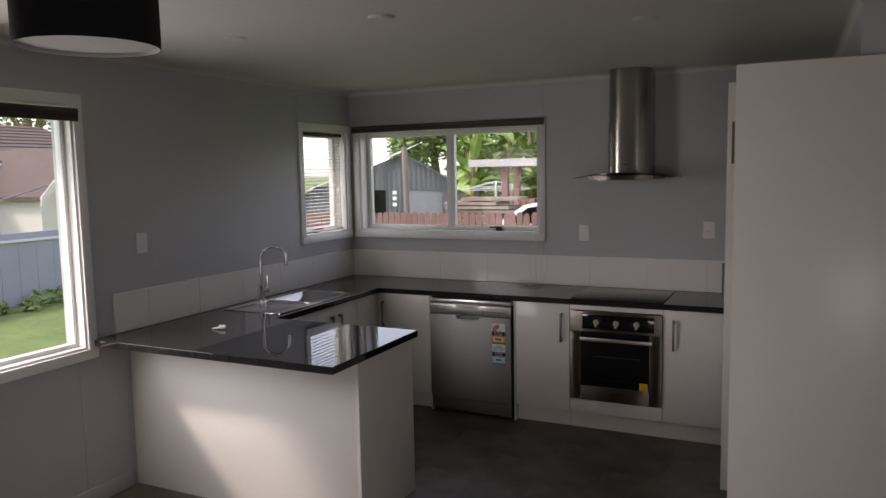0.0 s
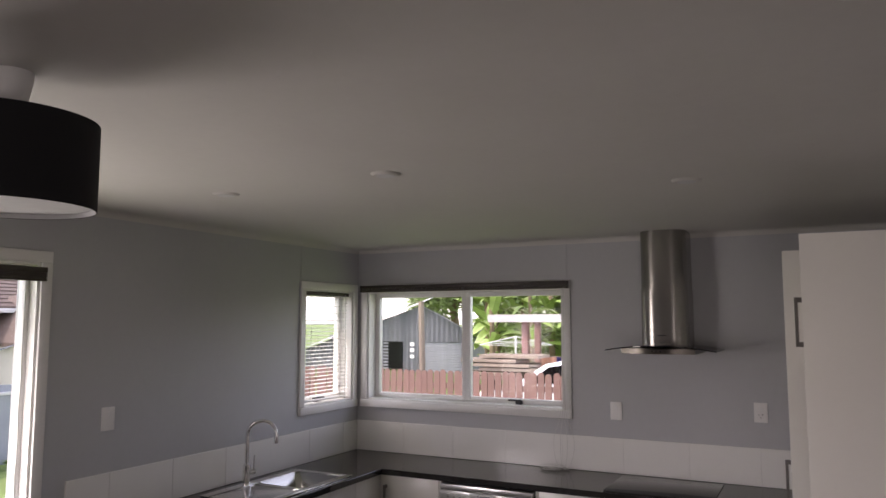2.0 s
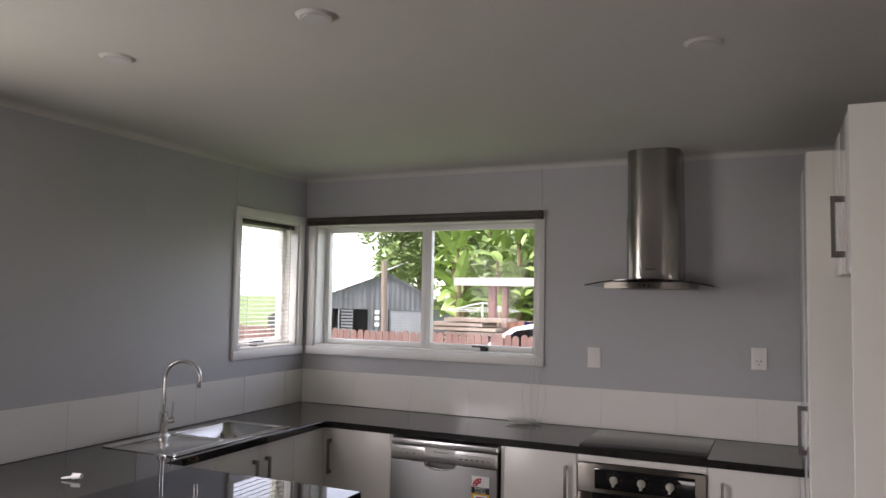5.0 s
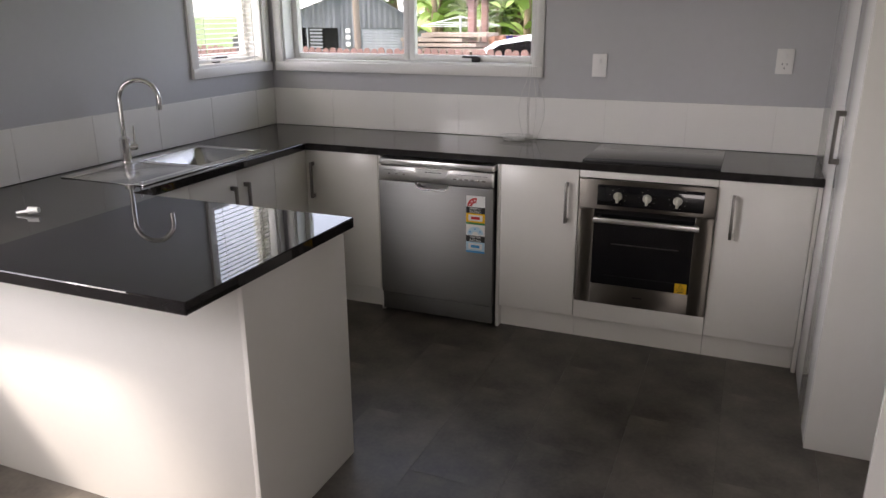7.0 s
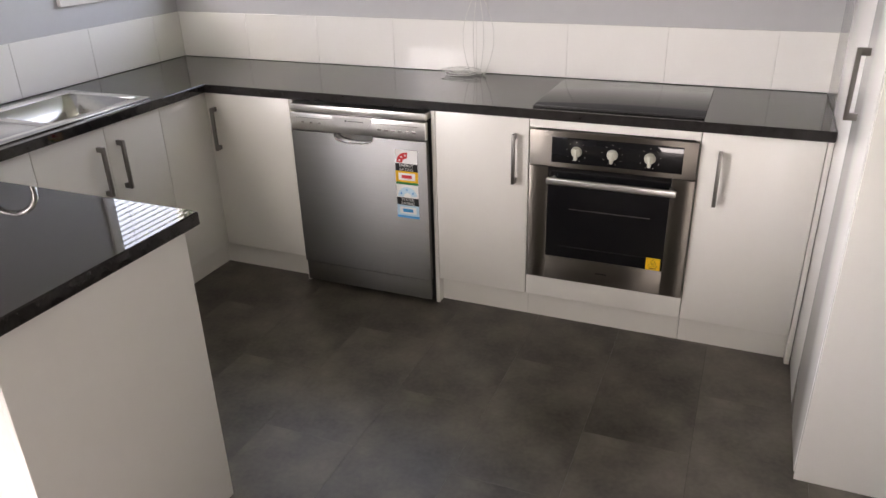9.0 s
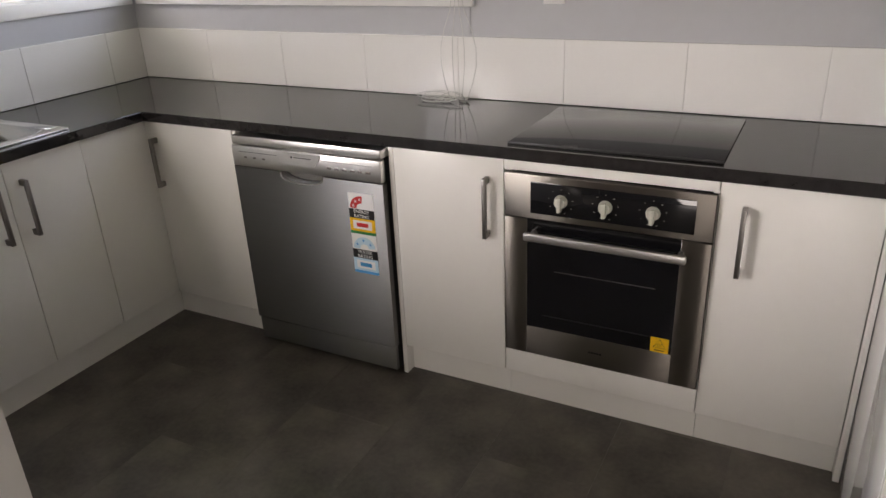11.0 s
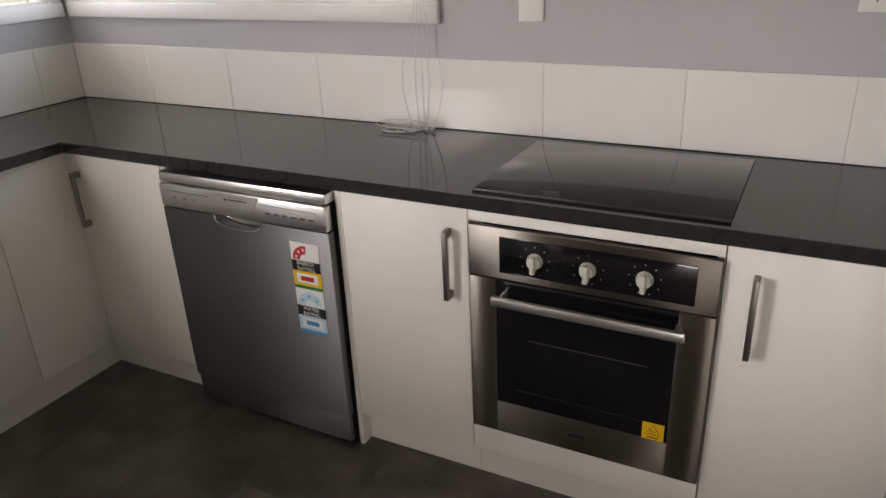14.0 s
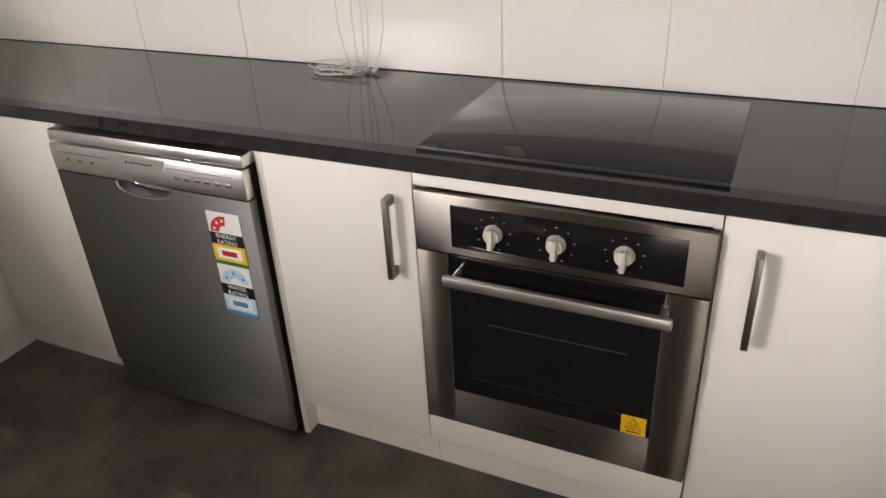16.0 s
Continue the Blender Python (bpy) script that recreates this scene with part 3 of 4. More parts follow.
# ---- sink run ----
def sink_cabinet(y0, y1, label, handle_y=None):
    c = thing("sink_cabinet", ((LX + SD) / 2, (y0 + y1) / 2, 0), label, "cabinet", "base cabinets under the sink")
    part("body", boxed(LX + 0.01, SD - 0.019, y0, y1, 0.118, 0.66), CAB, c)
    part("kickboard", boxed(SD - 0.060, SD - 0.045, y0, y1, 0, 0.116), CAB, c)
    d = part("door", boxed(SD - 0.017, SD, y0 + 0.0015, y1 - 0.0015, 0.118, BT - BTH - 0.004, 0.0012), CAB, c)
    if handle_y is not None:
        handle_on(d, (handle_y, 0.680), "x", SD, 1)


sink_cabinet(3.72, 4.13, "white blank cabinet beside the peninsula")
sink_cabinet(4.13, 4.452, "white sink cabinet with a nickel bar handle", 4.405)
sink_cabinet(4.452, 4.745, "white sink cabinet with a nickel bar handle", 4.502)
sink_cabinet(4.745, DF + 0.016, "white blank corner panel beside the sink cabinet")
solid("corner_filler", box(boxed(SD - 0.060, SD - 0.045, DF + 0.0162, DF + 0.045, 0, 0.116), SD - 0.060, SD - 0.001, DF + 0.045, DF + 0.060, 0, 0.116), CAB, "white kickboard return in the corner", "cabinet panel")


def peninsula():
    x1, y0, y1 = PX - 0.016, 3.222, 3.762
    c = thing("peninsula_cabinet", ((LX + x1) / 2, (y0 + y1) / 2, 0), "white panelled peninsula base under the overhanging black worktop", "cabinet")
    part("back_panel", boxed(LX + 0.002, x1 - 0.018, y0, y0 + 0.018, 0, BT - BTH - 0.001, 0.001), CAB, c)
    part("end_panel", boxed(x1 - 0.017, x1, y0 - 0.003, y1, 0, BT - BTH - 0.001, 0.001), CAB, c)
    part("front_panel", boxed(SD + 0.002, x1 - 0.018, y1 - 0.018, y1, 0.118, BT - BTH - 0.001, 0.001), CAB, c)
    part("kickboard", boxed(SD + 0.002, x1 - 0.018, y1 - 0.06, y1 - 0.045, 0, 0.117), CAB, c)


peninsula()


def sink():
    x0, x1, y0, y1 = SINK_RIM
    bx0, bx1, by0, by1 = SINK
    t = BT + 0.0035
    s = thing("sink", ((x0 + x1) / 2, (y0 + y1) / 2, BT), "stainless steel inset sink with a drainer", "sink")
    rim = bmesh.new()
    box(rim, x0, bx0, y0, y1, BT + 0.0005, t + 0.003, 0.002)
    box(rim, bx1, x1, y0, y1, BT + 0.0005, t + 0.003, 0.002)
    box(rim, bx0, bx1, by1, y1, BT + 0.0005, t + 0.003, 0.002)
    box(rim, bx0, bx1, by0 - 0.03, by0, BT + 0.0005, t + 0.003, 0.002)
    part("rim", rim, CHROME, s)
    part("drainer", boxed(bx0, bx1, y0, by0 - 0.03, BT + 0.0005, t, 0.001), BOWL, s, "flat steel drainer")
    bowl = bmesh.new()
    n, loops = 6, []
    for z, inset, rad in ((t + 0.002, 0.0, 0.045), (BT - 0.13, 0.012, 0.05), (BT - 0.155, 0.03, 0.05), (BT - 0.16, 0.06, 0.03)):
        ring = []
        for cx, cy, a0 in ((bx1 - inset - rad, by1 - inset - rad, 0), (bx0 + inset + rad, by1 - inset - rad, 90), (bx0 + inset + rad, by0 + inset + rad, 180), (bx1 - inset - rad, by0 + inset + rad, 270)):
            for k in range(n + 1):
                a = radians(a0 + 90 * k / n)
                ring.append(bowl.verts.new((cx + rad * math.cos(a), cy + rad * math.sin(a), z)))
        loops.append(ring)
    for u, v in zip(loops, loops[1:]):
        m = len(u)
        for k in range(m):
            bowl.faces.new((u[k], v[k], v[(k + 1) % m], u[(k + 1) % m]))
    bowl.faces.new(loops[-1])
    bo = part("bowl", bowl, BOWL, s, "deep steel bowl")
    so = bo.modifiers.new("thick", "SOLIDIFY")
    so.thickness, so.offset = 0.0012, -1
    mx, my = (bx0 + bx1) / 2, (by0 + by1) / 2
    part("waste", cyl(bmesh.new(), (mx, my, BT - 0.16), (mx, my, BT - 0.157), 0.042, 0.040, 24), CHROME, s)


sink()


def tap():
    bx, by, z = -2.612, 4.245, BT + 0.006
    p = thing("mixer_tap", (bx, by, z), "chrome gooseneck mixer tap standing on the sink", "tap")
    bm = bmesh.new()
    cyl(bm, (bx, by, z), (bx, by, z + 0.006), 0.029, 0.027, 28)
    cyl(bm, (bx, by, z + 0.006), (bx, by, z + 0.108), 0.0225, 0.0225, 28)
    cyl(bm, (bx, by, z + 0.108), (bx, by, z + 0.118), 0.0225, 0.014, 28)
    part("body", bm, CHROME, p)
    way = Vector((0.88, 0.47, 0)).normalized()
    r = 0.086
    pts = [Vector((bx, by, z + 0.11)), Vector((bx, by, z + 0.18)), Vector((bx, by, z + 0.272))]
    c = Vector((bx, by, z + 0.278)) + way * r
    for k in range(17):
        a = math.pi - radians(190) * k / 16
        pts.append(c + way * (r * math.cos(a)) + Vector((0, 0, r * math.sin(a))))
    pts.append(pts[-1] + Vector((-0.002, 0, -0.03)))
    part("spout", tube(bmesh.new(), pts, 0.0118, 16), CHROME, p)
    lev = bmesh.new()
    side = Vector((0.35, 0.93, 0)).normalized()
    a = Vector((bx, by, z + 0.066))
    cyl(lev, a, a + side * 0.052, 0.0165, 0.0165, 20)
    cyl(lev, a + side * 0.045 + Vector((0, 0, 0.01)), a + side * 0.048 + Vector((0, 0, 0.095)), 0.0045, 0.004, 10)
    part("lever", lev, CHROME, p)


tap()


# ---- hob ----
def hob():
    x0, x1, y0, y1 = -0.697, -0.103, 5.048, 5.505
    h = thing("hob", ((x0 + x1) / 2, (y0 + y1) / 2, BT), "black ceramic glass hob set on the worktop", "hob")
    part("glass_top", boxed(x0, x1, y0, y1, BT + 0.0005, BT + 0.0065, 0.002), HOBGLASS, h)
    part("edge_trim", boxed(x0 - 0.001, x1 + 0.001, y0 - 0.004, y0 - 0.0005, BT + 0.0005, BT + 0.0075, 0.001), BLACK, h)


hob()


# ---- pantry, overhead cupboard and end panel ----
TX, TY, TZ, EYP, TXO = 0.299, 4.400, 2.150, 3.720, 0.385


def pantry():
    p = thing("pantry_cabinet", ((TX + RX) / 2, (TY + BY) / 2, 0), "tall glossy white pantry cabinet with nickel handle", "cabinet")
    part("side_panel", boxed(TX + 0.002, RX - 0.004, TY, TY + 0.018, 0, TZ, 0.001), CAB, p)
    part("body", boxed(TX + 0.021, RX - 0.004, TY + 0.019, BY - 0.006, 0.05, TZ - 0.002), CAB, p)
    d = part("door", boxed(TX, TX + 0.018, TY + 0.0205, 4.770, 0.012, TZ - 0.003, 0.001), GLOSS, p)
    handle_on(d, (4.69, 1.095), "x", TX, -1)
    part("door", boxed(TX, TX + 0.018, 4.773, BY - 0.006, 0.012, TZ - 0.003, 0.001), GLOSS, p)


pantry()


def overhead():
    z0 = 1.690
    o = thing("overhead_cupboard", ((TX + RX) / 2, (TY + EYP) / 2, z0), "white overhead cupboard above the empty fridge space", "cabinet")
    part("body", boxed(TXO + 0.021, RX - 0.004, EYP + 0.019, TY - 0.002, z0, TZ - 0.002), CAB, o)
    mid = (EYP + TY) / 2
    for a, b, hy in ((EYP + 0.019, mid - 0.0015, mid - 0.045), (mid + 0.0015, TY - 0.002, mid + 0.045)):
        d = part("door", boxed(TXO, TXO + 0.018, a, b, z0, TZ - 0.003, 0.001), GLOSS, o)
        if a < mid:
            handle_on(d, (hy - 0.02, 1.835), "x", TXO, -1)


overhead()
solid("fridge_end_panel", boxed(TXO - 0.002, 1.22, EYP - 0.001, EYP + 0.017, 0, TZ, 0.001), CAB, "tall white end panel beside the fridge space", "cabinet panel")


# ---- rangehood ----
def hood():
    cx, y0 = -0.390, 5.060
    h = thing("rangehood", (cx, BY - 0.2, 1.66), "stainless steel rangehood with a curved glass canopy and chimney", "rangehood")
    n, half = 18, 0.312
    bm = bmesh.new()
    lo, hi = [], []
    for k in range(n + 1):
        u = -1 + 2 * k / n
        x, z = cx + u * half, 1.665 + 0.030 * (1 - u * u)
        front = y0 + 0.10 * u * u
        lo.append((bm.verts.new((x, front, z)), bm.verts.new((x, BY - 0.003, z))))
        hi.append((bm.verts.new((x, front, z + 0.006)), bm.verts.new((x, BY - 0.003, z + 0.006))))
    for a, b in zip(range(n), range(1, n + 1)):
        bm.faces.new((lo[a][0], lo[b][0], lo[b][1], lo[a][1]))
        bm.faces.new((hi[a][0], hi[a][1], hi[b][1], hi[b][0]))
        bm.faces.new((lo[a][0], hi[a][0], hi[b][0], lo[b][0]))
        bm.faces.new((lo[a][1], lo[b][1], hi[b][1], hi[a][1]))
    for e in (0, n):
        bm.faces.new((lo[e][0], lo[e][1], hi[e][1], hi[e][0]))
    part("glass_canopy", bm, BLACKGLASS, h, "dark curved glass canopy")
    bm = bmesh.new()
    pts = [(cx - 0.205, BY - 0.004), (cx - 0.205, y0 + 0.06)] + [(cx - 0.205 + 0.41 * k / 10, y0 + 0.06 - 0.035 * math.sin(math.pi * k / 10)) for k in range(1, 10)] + [(cx + 0.205, y0 + 0.06), (cx + 0.205, BY - 0.004)]
    prism(bm, pts, "z", 1.653, 1.684)
    body = part("fan_body", bm, STEEL_H, h, "slim steel fan body with controls")
    for k in (-1, 0, 1):
        part("button", cyl(bmesh.new(), (cx + k * 0.022, y0 + 0.029, 1.669), (cx + k * 0.022, y0 + 0.020, 1.669), 0.006, seg=14), BLACK, body)
    # chimney with rounded front corners, in two telescoping lengths
    for z0, z1, w, dep in ((1.690, 2.03, 0.140, 0.270), (2.03, CZ - 0.001, 0.136, 0.266)):
        r = 0.095
        yb, yf = BY - 0.003, BY - dep
        pts = [(cx - w, yb)] + [(cx - w + r - r * math.cos(a), yf + r - r * math.sin(a)) for a in [math.pi / 2 * k / 8 for k in range(9)]]
        pts += [(cx + w - r + r * math.sin(a), yf + r - r * math.cos(a)) for a in [math.pi / 2 * k / 8 for k in range(9)]] + [(cx + w, yb)]
        part("chimney", prism(bmesh.new(), pts, "z", z0, z1), HOODSTEEL, h, "brushed steel chimney")
    part("maker_mark", boxed(cx - 0.03, cx + 0.02, BY - 0.2715, BY - 0.2695, 1.752, 1.758), BLACK, h)


hood()


# ---- fittings on walls and ceiling ----
def wall_plate(name, at, axis, u, z, out, label, sockets):
    """A white plate with a rocker or socket slots. u: its middle along the wall."""
    p = thing(name, (u, at, z) if axis == "x" else (at, u, z), label, "switch" if not sockets else "power socket")

    def b(u0, u1, d0, d1, c0, c1, bevel=0.0):
        lo, hi = sorted((at + out * d0, at + out * d1))
        return boxed(u0, u1, lo, hi, c0, c1, bevel=bevel) if axis == "x" else boxed(lo, hi, u0, u1, c0, c1, bevel=bevel)
    part("plate", b(u - 0.037, u + 0.037, 0.0005, 0.009, z - 0.057, z + 0.057, 0.003), TRIM, p)
    part("rocker", b(u - 0.008, u + 0.008, 0.009, 0.0125, z + 0.012, z + 0.034, 0.001), PAPER, p)
    if sockets:
        for du, dz in ((-0.010, -0.012), (0.010, -0.012), (0, -0.030)):
            part("slot", b(u + du - 0.0016, u + du + 0.0016, 0.0088, 0.0096, z + dz - 0.004, z + dz + 0.004), BLACK, p)


wall_plate("switch_plate", BY, "x", -0.742, 1.270, -1, "white upright switch plate on the grey wall", False)
wall_plate("power_socket", BY, "x", 0.108, 1.305, -1, "white upright power socket on the grey wall", True)
wall_plate("switch_plate", LX, "y", 3.350, 1.360, 1, "white upright switch plate on the side wall", False)


def downlight(x, y):
    d = thing("downlight", (x, y, CZ), "white recessed ceiling downlight, switched off", "ceiling light", "downlights in the ceiling")
    bm = bmesh.new()
    cyl(bm, (x, y, CZ - 0.008), (x, y, CZ - 0.0005), 0.046, 0.058, 32)
    part("bezel", bm, CEIL, d)
    part("lens", cyl(bmesh.new(), (x, y, CZ - 0.0095), (x, y, CZ - 0.0082), 0.036, 0.036, 28), SHADE_IN, d)


for x, y in ((-0.98, 3.12), (0.0, 3.75), (-1.82, 3.18)):
    downlight(x, y)


def pendant():
    x, y, r, z0 = -1.130, 1.785, 0.185, 2.082
    p = thing("pendant_lamp", (x, y, CZ), "black fabric drum pendant lamp with a white lining", "pendant lamp")
    z1 = z0 + 0.194
    n = 64
    ring = [[(x + q * math.cos(2 * math.pi * k / n), y + q * math.sin(2 * math.pi * k / n)) for k in range(n)] for q in (r, r - 0.002, r - 0.004)]

    def wall(outer, inner, za, zb):
        b = bmesh.new()
        vs = [[b.verts.new((*q, z)) for q in c] for c, z in ((outer, za), (outer, zb), (inner, zb), (inner, za))]
        for i in range(4):
            for k in range(n):
                b.faces.new((vs[i][k], vs[i][(k + 1) % n], vs[(i + 1) % 4][(k + 1) % n], vs[(i + 1) % 4][k]))
        return b
    shade = part("shade", wall(ring[0], ring[1], z0, z1), SHADE, p, "black fabric drum shade")
    part("lining", wall(ring[1], ring[2], z0 + 0.001, z1 - 0.001), SHADE_IN, shade, "white shade lining")
    dif = part("diffuser", cyl(bmesh.new(), (x, y, z0 + 0.012), (x, y, z0 + 0.015), r - 0.006, r - 0.006, 64), SHADE_IN, shade, "white disc under the shade")
    sp = bmesh.new()
    for k in range(3):
        a = 2 * math.pi * k / 3
        cyl(sp, (x, y, z1 - 0.02), (x + (r - 0.003) * math.cos(a), y + (r - 0.003) * math.sin(a), z1 - 0.02), 0.002, seg=6)
    part("spider", sp, CHROME, shade)
    part("cable", cyl(bmesh.new(), (x, y, z1 - 0.03), (x, y, CZ - 0.07), 0.0032, seg=8), BLACK, p)
    cup = bmesh.new()
    tube(cup, [(x, y, CZ - 0.078), (x, y, CZ - 0.075), (x, y, CZ - 0.06), (x, y, CZ - 0.03), (x, y, CZ - 0.0005)], [0.014, 0.028, 0.037, 0.043, 0.047], 28)
    part("ceiling_cup", cup, TRIM, p, "white ceiling cup")


pendant()


# ---- blinds and cords ----
def venetian_down():
    """The blind of the side window, let down with its slats open."""
    y0, y1, x = SW[0] + 0.016, SW[1] - 0.016, LX - 0.040
    b = thing("venetian_blind", (x, (y0 + y1) / 2, SW[3]), "white venetian blind let down with open slats", "blind")
    part("head_rail", boxed(x - 0.016, x + 0.016, y0, y1, SW[3] - 0.040, SW[3] - 0.014, 0.002), BRONZE, b, "dark bronze head rail")
    slat = bmesh.new()
    n = 4
    rows = []
    for k in range(n + 1):
        u = -1 + 2 * k / n
        rows.append((slat.verts.new((u * 0.0125, y0 + 0.003, 0.0018 * (1 - u * u) - 0.0020 * u)), slat.verts.new((u * 0.0125, y1 - 0.003, 0.0018 * (1 - u * u) - 0.0020 * u))))
    for a, c in zip(rows, rows[1:]):
        slat.faces.new((a[0], c[0], c[1], a[1]))
    sme = mesh_of("slat", slat, SLATW)
    z, base = SW[3] - 0.062, b.location
    while z > SW[2] + 0.045:
        o = new("slat", sme)
        o.parent = b
        o.location = (x - base.x, -base.y, z - base.z)
        z -= 0.0262
    part("bottom_rail", boxed(x - 0.012, x + 0.012, y0 + 0.002, y1 - 0.002, SW[2] + 0.024, SW[2] + 0.036, 0.002), SLATW, b)
    for y in (y0 + 0.10, y1 - 0.10):
        part("ladder_cord", cyl(bmesh.new(), (x + 0.0135, y, SW[2] + 0.03), (x + 0.0135, y, SW[3] - 0.03), 0.0012, seg=5), CORD, b)
    part("tilt_wand", cyl(bmesh.new(), (x + 0.024, y1 - 0.05, SW[2] - 0.05), (x + 0.020, y1 - 0.05, SW[3] - 0.03), 0.0035, seg=6), CORD, b)


BRONZE = mat("dark_bronze_slats", (0.045, 0.035, 0.028), 0.45, vary=0.15)
SLATW = mat("white_slats", (0.82, 0.81, 0.79), 0.45, vary=0.03)
venetian_down()


def raised_blind(name, axis, u0, u1, at, out, z0, layers, label, gap=0.0):
    """A blind drawn right up: head rail, a stack of slats and a bottom rail."""
    b = thing(name, ((u0 + u1) / 2, at, z0) if axis == "x" else (at, (u0 + u1) / 2, z0), label, "blind")

    def bx(d0, d1, c0, c1, bevel=0.0):
        lo, hi = sorted((at + out * d0, at + out * d1))
        return boxed(u0, u1, lo, hi, c0, c1, bevel=bevel) if axis == "x" else boxed(lo, hi, u0, u1, c0, c1, bevel=bevel)
    part("bottom_rail", bx(0.020, 0.046, z0, z0 + 0.011, 0.002), BRONZE, b)
    z = z0 + 0.012
    for k in range(layers):
        part("slat", bx(0.0205, 0.0455, z, z + 0.0022), BRONZE, b)
        z += 0.003
    part("head_rail", bx(0.017, 0.048, z + gap, z + gap + 0.024, 0.002), BRONZE, b)
    return b


kitchen_blind = raised_blind("raised_blind", "x", KW[0] - 0.045, KW[1] + 0.048, BY, -1, 2.056, 5, "dark bronze venetian blind drawn up above the kitchen window")
living_blind = raised_blind("raised_blind", "y", LW[0] + 0.02, LW[1] + 0.005, LX, 1, 2.018, 9, "dark bronze venetian blind drawn up above the living window")
lc = bmesh.new()
tube(lc, [(LX + 0.03, LW[1] - 0.085 + 0.004 * math.sin(3.0 * k), 2.01 - 0.14 * k) for k in range(9)], 0.0022, 6)
part("hanging_cord", lc, CORD, living_blind, "thin pale pull cord")


def cords():
    """Pull cords of the kitchen blind, hanging to the bench and lying there in a tangle."""
    rng = random.Random(7)
    c = kitchen_blind
    for k in range(4):
        x = -1.082 + 0.006 * k
        w, end = rng.uniform(-0.05, 0.05), -1.075 + 0.022 * (k - 1.5)
        pts = []
        for i in range(20):
            u = i / 19
            z = 2.06 - u * (2.06 - BT - 0.006)
            bow = math.sin(math.pi * max(0.0, (u - 0.72) / 0.28)) if u > 0.72 else 0.0
            pts.append((x + (end - x) * max(0.0, (u - 0.55) / 0.45) + bow * (0.030 * (k - 1.4)), BY - 0.048 - 0.02 * u + 0.012 * bow * w, z))
        part("hanging_cord", tube(bmesh.new(), pts, 0.0013, 6), CORD, c)
    for k in range(7):
        cx, cy = -1.135 + rng.uniform(-0.045, 0.05), BY - 0.070 + rng.uniform(-0.015, 0.015)
        a, b, ph = rng.uniform(0.03, 0.075), rng.uniform(0.014, 0.03), rng.uniform(0, 6)
        tilt = rng.uniform(0.0, 0.03)
        pts = [(cx + a * math.cos(t + ph) + 0.006 * math.sin(3 * t), cy + b * math.sin(t + ph) * 0.9, BT + 0.003 + 0.002 * k + tilt * (1 + math.sin(t * 1.0 + ph)) * 0.5) for t in [0.30 * i for i in range(21)]]
        part("coil", tube(bmesh.new(), pts, 0.0014, 6), CORD, c)
    part("loop", tube(bmesh.new(), [(-1.10 - 0.11 * math.sin(t), BY - 0.085 - 0.024 * math.sin(2 * t), BT + 0.003) for t in [math.pi * i / 20 for i in range(21)]], 0.0016, 6), CORD, c)
    bm = bmesh.new()
    for dx in (0.02, 0.045):
        cyl(bm, (-1.10 + dx, BY - 0.055, BT + 0.008), (-1.085 + dx, BY - 0.050, BT + 0.014), 0.006, 0.003, 10)
    part("tassel", bm, CORD, c)


cords()


def latch(name, at, u, z, axis, out):
    w = thing(name, (u, at, z) if axis == "x" else (at, u, z), "black window stay latch on the white sill", "window latch")
    bm = bmesh.new()
    if axis == "x":
        box(bm, u - 0.022, u + 0.022, at + out * 0.03, at, z, z + 0.026, 0.004)
        arm = boxed(u - 0.075, u + 0.02, at + out * 0.040, at + out * 0.028, z + 0.022, z + 0.034, 0.004)
    else:
        box(bm, at + out * 0.03, at, u - 0.022, u + 0.022, z, z + 0.026, 0.004)
        arm = boxed(at + out * 0.040, at + out * 0.028, u - 0.02, u + 0.075, z + 0.022, z + 0.034, 0.004)
    part("base", bm, BLACK, w)
    part("lever", arm, BLACK, w)


latch("window_latch", BY + 0.094, -1.435, KW[2] + 0.0125, "x", -1)
latch("window_latch", LX - 0.094, 5.15, SW[2] + 0.0125, "y", 1)


def bench_fitting():
    """A small white plastic fitting left lying on the peninsula."""
    x, y = -2.235, 3.435
    f = thing("plastic_fitting", (x, y, BT), "small white plastic fitting lying on the worktop", "fitting")
    bm = bmesh.new()
    cyl(bm, (x - 0.012, y, BT + 0.014), (x + 0.022, y + 0.012, BT + 0.016), 0.013, 0.010, 16)
    part("body", bm, PAPER, f)
    part("stem", cyl(bmesh.new(), (x - 0.012, y, BT + 0.012), (x - 0.050, y - 0.018, BT + 0.006), 0.006, 0.004, 12), PAPER, f)


bench_fitting()


# ---- outside: small shapes ----
def leaves(rng, spots, size, flat=0.5):
    """Many small leaf quads round given spots (centre, radius, count), as one mesh."""
    vs, fs = [], []
    for c, rad, count in spots:
        for _ in range(count):
            d = Vector((rng.gauss(0, 1), rng.gauss(0, 1), rng.gauss(0, 1))).normalized()
            p = Vector(c) + d * rad * (rng.random() ** 0.45)
            a = Vector((rng.gauss(0, 1), rng.gauss(0, 1), rng.gauss(0, flat))).normalized()
            b = a.cross(Vector((rng.gauss(0, 1), rng.gauss(0, 1), rng.gauss(0, 1)))).normalized()
            s = size * rng.uniform(0.6, 1.4)
            i = len(vs)
            vs += [p - a * s, p + b * s * 0.4, p + a * s, p - b * s * 0.4]
            fs.append((i, i + 1, i + 2, i + 3))
    me = bpy.data.meshes.new("leaves")
    me.from_pydata([tuple(v) for v in vs], [], fs)
    me.materials.append(LEAF2)
    return me


